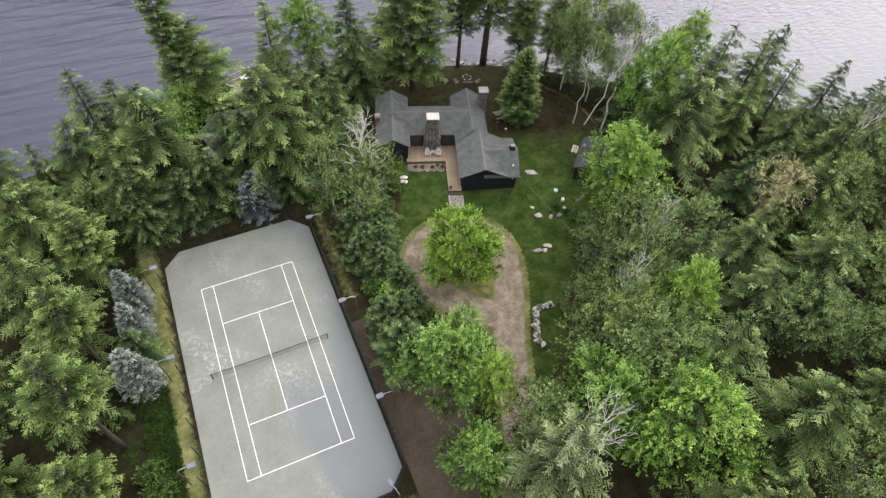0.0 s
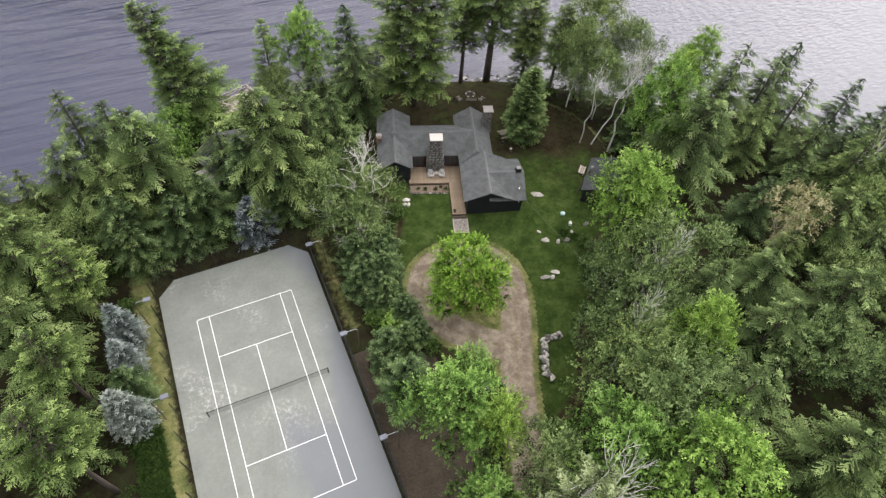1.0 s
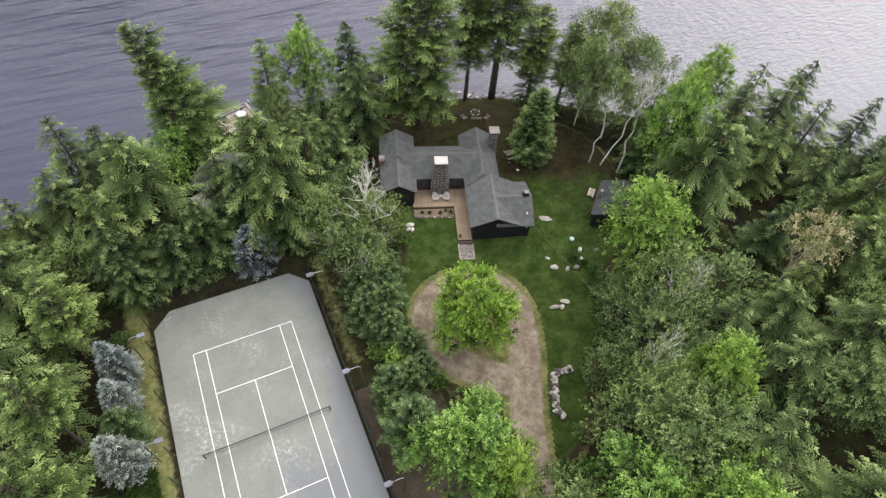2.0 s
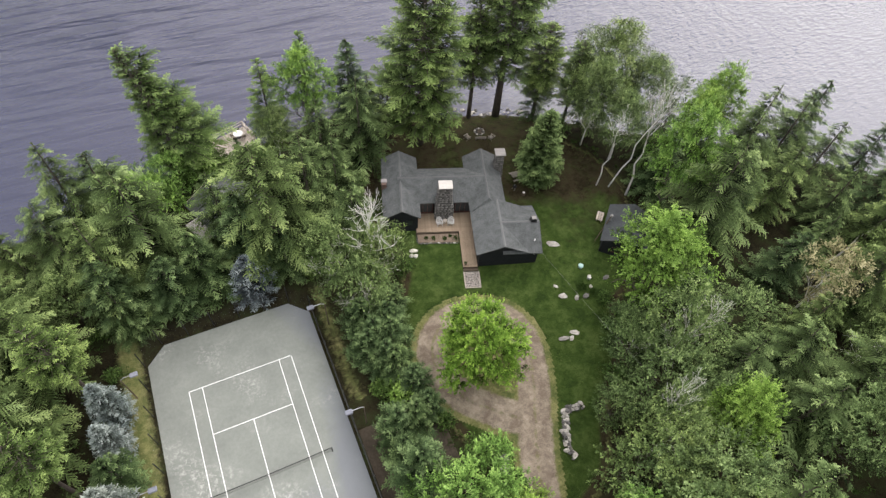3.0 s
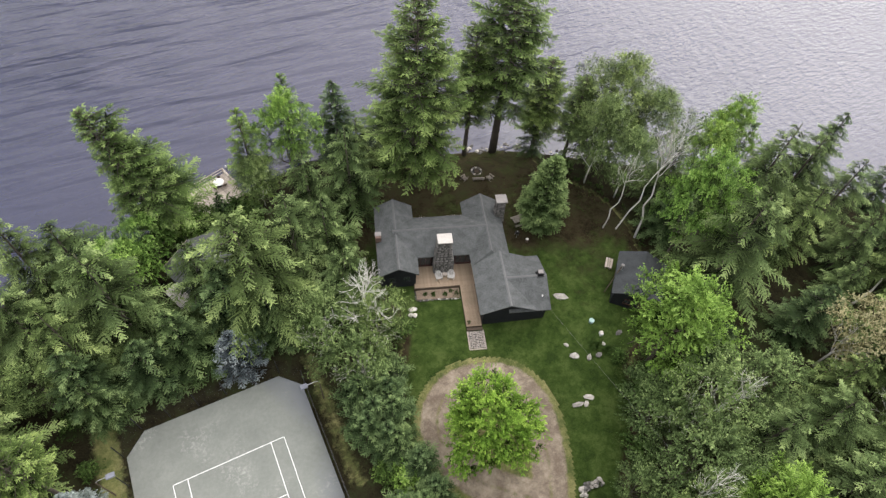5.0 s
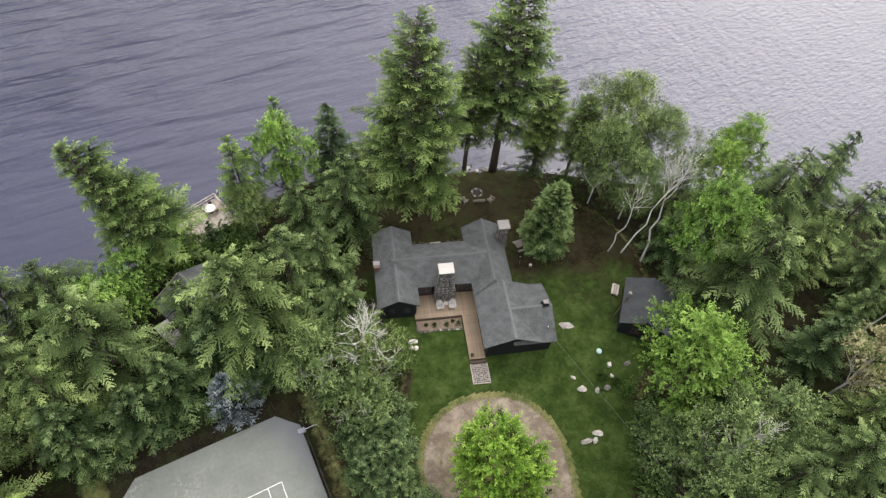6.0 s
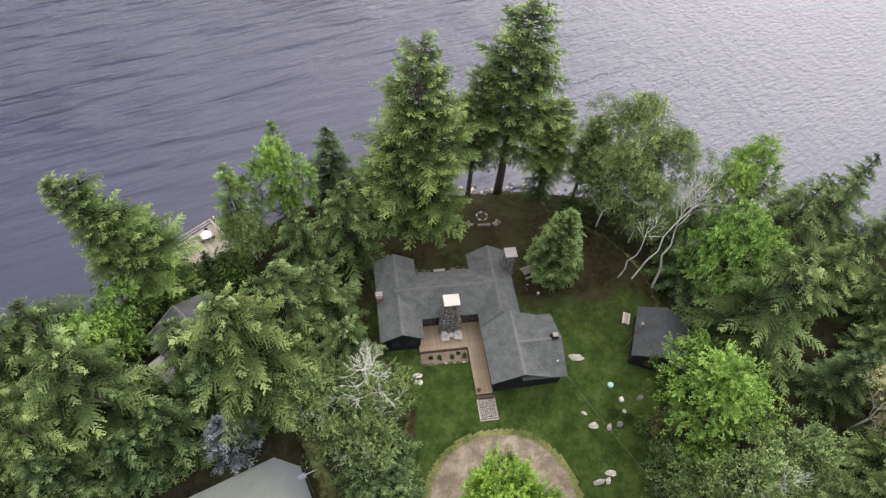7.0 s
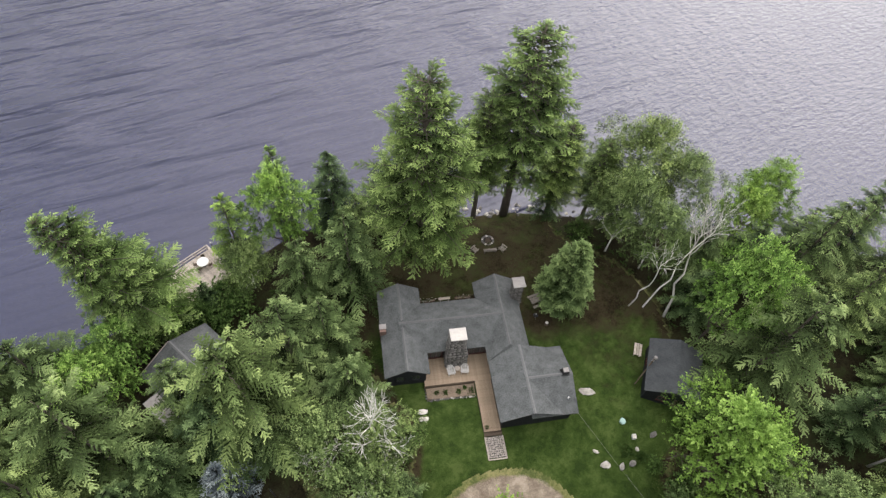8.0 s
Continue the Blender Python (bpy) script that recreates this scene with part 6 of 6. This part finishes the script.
def rock(x, y, sx, sy, sz, turn, pale=True, label="pale granite boulder lying on the lawn", group="lawn boulders"):
    kinds = white_rocks if "white" in label else rocks if pale else grey_rocks
    ob = new("boulder", kinds[PR.randrange(len(kinds))])
    ob.matrix_world = Matrix.Translation((x, y, land_at(x, y) + sz * 0.32)) @ pose(0, 0, 0, 0, 0, turn) @ Matrix.Diagonal((sx * 1.25, sy * 1.25, sz * 1.3, 1))
    return tagged(ob, label, "rock", group)


for x, y, sx, sy, sz, a, pale in ((37.45, 6.5, 1.05, 0.75, 0.5, -20, True), (38.85, 5.6, 0.75, 0.6, 0.5, 40, True), (40.0, 5.35, 0.7, 0.6, 0.5, 10, False), (37.4, 8.05, 0.6, 0.35, 0.35, -60, True),
                                  (41.25, 6.25, 0.4, 0.5, 0.35, 0, True), (40.3, 13.7, 1.6, 0.9, 0.4, -40, True), (34.75, 1.65, 1.25, 0.65, 0.45, -10, True), (36.3, 1.8, 1.1, 0.7, 0.35, -30, True),
                                  (35.6, 1.3, 0.7, 0.5, 0.35, 30, True), (43.8, 6.7, 0.9, 0.6, 0.35, 15, False)):
    rock(x, y, sx, sy, sz, a, pale, "pale granite boulder lying on the lawn" if pale else "grey lichened boulder lying on the lawn")
for x, y, sx, sy, a in ((23.5, 19.85, 1.0, 0.62, -15), (23.05, 19.25, 0.5, 0.5, 20), (23.5, 19.0, 0.5, 0.6, 0)):
    rock(x, y, sx * 1.1, sy * 1.1, 0.7, a, True, "white flat-topped stone seat on the lawn", "white stones")
bx = thing("utility_box", pose(41.7, 7.4, land_at(41.7, 7.4) - 0.03, 0, 0, -25), "pale square utility box on the lawn", "utility box")
part("housing", rounded_box(0.36, 0.46, 0.45, 0.03), M_WHITE, bx)
part("lid", rounded_box(0.4, 0.5, 0.05, 0.015), M_PALESTONE, bx).location = (0, 0, 0.45)
wc = thing("well_cap", pose(41.65, 9.25, land_at(41.65, 9.25) - 0.03), "round teal lid on a short riser in the grass", "well cap")
part("riser", Geo().tube([(0, 0, 0), (0, 0, 0.35)], [0.26, 0.26], 14), M_TEAL, wc)
part("lid", Geo().tube([(0, 0, 0.35), (0, 0, 0.42), (0, 0, 0.47)], [0.32, 0.32, 0.2], 16), M_TEAL, wc)
leaf_clump("garden_plant", "leafy green plants among the lawn stones", 500, 0.8, 240, 0.25, M_FERN, pose(40.2, 6.6, land_at(40.2, 6.6)), group="lawn plants")
leaf_clump("garden_plant", "leafy green plants among the lawn stones", 501, 0.6, 160, 0.25, M_FERN, pose(41.2, 5.4, land_at(41.2, 5.4)), group="lawn plants")


def stone_wall(name, pts, label, h, seed):
    rnd = random.Random(seed)
    w = thing(name, pose(pts[0][0], pts[0][1], land_at(*pts[0])), label, "stone wall")
    for a, b in zip(pts, pts[1:]):
        L = math.hypot(b[0] - a[0], b[1] - a[1])
        for row in range(2):
            for k in range(int(L / 0.42)):
                for side in (-0.25, 0.2):
                    t = (k + rnd.uniform(0.2, 0.8)) * 0.42 / L
                    x, y = a[0] + (b[0] - a[0]) * t, a[1] + (b[1] - a[1]) * t
                    nx, ny = -(b[1] - a[1]) / L, (b[0] - a[0]) / L
                    off = side * (1 - 0.3 * row) + rnd.uniform(-0.08, 0.08)
                    s = rnd.uniform(0.35, 0.8)
                    c = part("stone", (rocks if rnd.random() < 0.5 else grey_rocks)[rnd.randrange(6)], None, w)
                    c.matrix_local = Matrix.Translation((x + nx * off - pts[0][0], y + ny * off - pts[0][1], 0.15 + row * h * 0.45)) @ pose(0, 0, 0, rnd.uniform(-15, 15), rnd.uniform(-15, 15), rnd.uniform(0, 360)) @ Matrix.Diagonal((s, s * 0.9, s * 0.8, 1))
    return w


stone_wall("dry_stone_wall", [(32.5, -6.1), (30.4, -5.8), (29.3, -7.6), (28.5, -9.3), (28.8, -10.9)], "low tumbled dry stone wall beside the drive", 0.6, 3)
stone_wall("dry_stone_wall", [(22.3, -7.4), (21.8, -8.3), (21.2, -9.2)], "short heap of wall stones beside the drive", 0.6, 4)

fire = thing("fire_ring", pose(40.8, 35.9, land_at(40.8, 35.9)), "ring of pale stones round a campfire pit", "fire pit")
for i in range(15):
    a = 2 * math.pi * i / 15
    c = part("stone", (grey_rocks if i % 3 else rocks)[i % 6], None, fire)
    c.matrix_local = Matrix.Translation((0.68 * math.cos(a), 0.68 * math.sin(a), 0.1)) @ pose(0, 0, 0, 0, 0, math.degrees(a) + 90) @ Matrix.Diagonal((0.46, 0.38, 0.4, 1))
part("ashes", Geo().tube([(0, 0, -0.05), (0, 0, 0.06), (0, 0, 0.09)], [0.6, 0.55, 0.3], 14), M_BLACKMETAL, fire)
for i in range(4):
    a = i * 0.8
    part("log", Geo().tube([(-0.4 * math.cos(a), -0.4 * math.sin(a), 0.12), (0.4 * math.cos(a), 0.4 * math.sin(a), 0.22)], [0.07, 0.07], 6), M_DARKWOOD, fire)
adirondack(pose(38.4, 35.2, land_at(38.4, 35.2), 0, 0, 106), M_OLDWOOD, "brown wooden chair facing the fire ring", "fire ring seats")
adirondack(pose(41.7, 33.7, land_at(41.7, 33.7), 0, 0, 200), M_OLDWOOD, "brown wooden chair facing the fire ring", "fire ring seats")
fb = thing("log_bench", pose(40.1, 34.2, land_at(40.1, 34.2), 0, 0, -20), "brown wooden bench facing the fire ring", "bench", "fire ring seats")
part("seat", Geo().box(-0.8, 0.8, -0.22, 0.22, 0.4, 0.46), M_OLDWOOD, fb)
part("backrest", Geo().box(-0.8, 0.8, -0.28, -0.23, 0.5, 0.85), M_OLDWOOD, fb)
for x in (-0.65, 0.65):
    part("leg", Geo().box(x - 0.05, x + 0.05, -0.25, 0.2, 0, 0.4), M_DARKWOOD, fb)


def picnic_table(m):
    t = thing("picnic_table", m, "weathered wooden picnic table with fixed benches", "picnic table")
    for i in range(5):
        part("top_board", Geo().box(-0.95, 0.95, -0.37 + 0.15 * i, -0.23 + 0.15 * i, 0.72, 0.76), M_OLDWOOD, t)
    for y in (-0.72, 0.72):
        for k in (-0.08, 0.08):
            part("bench_board", Geo().box(-0.95, 0.95, y + k - 0.07, y + k + 0.07, 0.42, 0.46), M_OLDWOOD, t)
    for x in (-0.65, 0.65):
        part("cross_beam", Geo().box(x - 0.03, x + 0.03, -0.8, 0.8, 0.36, 0.42), M_DARKWOOD, t)
        for s in (-1, 1):
            part("leg", Geo().tube([(x, s * 0.62, 0), (x, s * 0.2, 0.72)], [0.055, 0.055], 4), M_DARKWOOD, t)
    return t


picnic_table(pose(41.5, 25.5, land_at(41.5, 25.5), 0, 0, -4))
gr = thing("kettle_grill", pose(40.1, 23.8, land_at(40.1, 23.8)), "black kettle grill standing on the grass", "grill")
part("bowl", Geo().tube([(0, 0, 0.5), (0, 0, 0.6), (0, 0, 0.72)], [0.1, 0.24, 0.29], 14), M_BLACKMETAL, gr)
part("lid", Geo().tube([(0, 0, 0.73), (0, 0, 0.88), (0, 0, 0.97)], [0.29, 0.22, 0.08], 14), M_BLACKMETAL, gr)
part("handle", Geo().box(-0.05, 0.05, -0.02, 0.02, 0.97, 1.03), M_WHITE, gr)
for a in (0, 120, 240):
    part("leg", Geo().tube([(0.3 * math.cos(radians(a)), 0.3 * math.sin(radians(a)), 0), (0.12 * math.cos(radians(a)), 0.12 * math.sin(radians(a)), 0.55)], [0.015, 0.015], 5), M_METAL, gr)
sp = thing("stump_table", pose(40.85, 22.5, land_at(40.85, 22.5)), "short stump with a pale cut top", "stump")
part("stump", Geo().tube([(0, 0, -0.1), (0, 0, 0.5)], [0.24, 0.2], 10), M_DARKWOOD, sp)
part("cut_face", Geo().tube([(0, 0, 0.5), (0, 0, 0.52)], [0.19, 0.18], 10), M_PALESTONE, sp)

# shore stones
for i in range(70):
    x = PR.uniform(34, 60)
    y = float(np.interp(x, [p[0] for p in SHORE], [p[1] for p in SHORE])) + PR.uniform(-1.8, 0.6)
    s = PR.uniform(0.35, 1.0)
    ob = new("shore_stone", (rocks if PR.random() < 0.6 else grey_rocks)[PR.randrange(6)])
    ob.matrix_world = Matrix.Translation((x, y, max(land_at(x, y), WATER_Z - 0.1) + s * 0.12)) @ pose(0, 0, 0, 0, 0, PR.uniform(0, 360)) @ Matrix.Diagonal((s, s * 0.8, s * 0.7, 1))
    tagged(ob, "pale rounded stone along the lake shore", "rock", "shore stones")

# service cable from the east wing towards the wood
cb = Geo()
A, B = Vector((37.1, 11.9, 3.0)), Vector((36.0, -15.0, 11.5))
cpts = [A.lerp(B, k / 16) - Vector((0, 0, 0.9 * 4 * (k / 16) * (1 - k / 16) * 0.3)) for k in range(17)]
cable = new("service_cable", cb.tube(cpts, [0.013] * 17, 4).mesh("service_cable", M_CABLE))
tagged(cable, "thin grey service cable strung from the house", "cable")

# ---- undergrowth: ferns and seedlings on the forest floor ----
ug = Leaves()
ur = np.random.default_rng(900)
count = 0
while count < 2600:
    x, y = ur.uniform(-22, 76), ur.uniform(-26, 44)
    if ur.random() < 0.4:
        x, y = ur.uniform(-13.5, -11.2), ur.uniform(-19, 1)
    if clear_of(x, y) > 3.5 and ur.random() < 0.6:
        continue
    if clear_of(x, y) < 0.2 and not (-13.5 < x < -11.2) or float(shore_gap(x, y)) < 2:
        continue
    z = land_at(x, y)
    rad = ur.uniform(0.25, 0.6)
    for j in range(16):
        v = unit(ur)
        v[2] = abs(v[2]) * 0.7
        ug.add(np.array([x, y, z + 0.05]) + v * rad * ur.uniform(0.2, 1.0), v + 0.4 * unit(ur), unit(ur) + np.array([0, 0, 1.0]), ur.uniform(0.22, 0.4), ur.uniform(0.1, 0.2))
    count += 1
under = new("undergrowth", ug.mesh("undergrowth", M_FERN))
tagged(under, "low ferns and leafy seedlings on the forest floor", "undergrowth", kind="stuff")

# ---- grass: short tufts over the lawn, longer and drier along its edges ----
gt = Leaves()
gr_ = np.random.default_rng(950)
gx, gy = gr_.uniform(15, 56, 130000), gr_.uniform(-16, 44, 130000)
inside = poly_gap(gx, gy, LAWN)
hx, hy = (gx - 29.5) * math.cos(radians(HOUSE_TURN)) + (gy - 14.5) * math.sin(radians(HOUSE_TURN)), -(gx - 29.5) * math.sin(radians(HOUSE_TURN)) + (gy - 14.5) * math.cos(radians(HOUSE_TURN))
built = (hx > -11) & (hx < 8) & (hy > -2.8) & (hy < 16.5)
keepers = (inside > 0.1) & (line_gap(gx, gy, LOOP) > 1.5) & (poly_gap(gx, gy, ISLAND) < 0) & ~built & (gr_.uniform(0, 1, 130000) < 0.25 + 0.75 * lush_value(gx, gy))
gx, gy, inside = gx[keepers], gy[keepers], inside[keepers]
gz = land(gx, gy) + 0.03
patch = np.sin(gx * 1.3 + 2 * np.sin(gy * 0.7)) * np.sin(gy * 1.1 + 1.5 * np.sin(gx * 0.5))
k = len(gx)
th = gr_.uniform(0, 2 * math.pi, k)
g_p = np.stack([gx, gy, gz], -1)
g_d = np.stack([np.cos(th) * 0.6, np.sin(th) * 0.6, np.full(k, 0.8)], -1)
g_n = np.stack([-np.sin(th), np.cos(th), np.full(k, 0.2)], -1) + gr_.normal(0, 0.4, (k, 3))
edge = np.exp(-np.maximum(np.minimum(inside, line_gap(gx, gy, LOOP) - 1.5), 0) / 0.9)
g_l = (0.07 + 0.08 * edge + 0.03 * patch) * gr_.uniform(0.7, 1.4, k)
g_w = gr_.uniform(0.05, 0.1, k)
g_y = np.clip(0.45 + 0.3 * patch + 0.45 * edge, 0, 1)
gt.add(g_p, g_d, g_n, g_l, g_w, g_y)
turf = new("grass_tufts", gt.mesh("grass_tufts", M_TURF))
tagged(turf, "short green grass tufts, dry along the edges", "grass", kind="stuff")
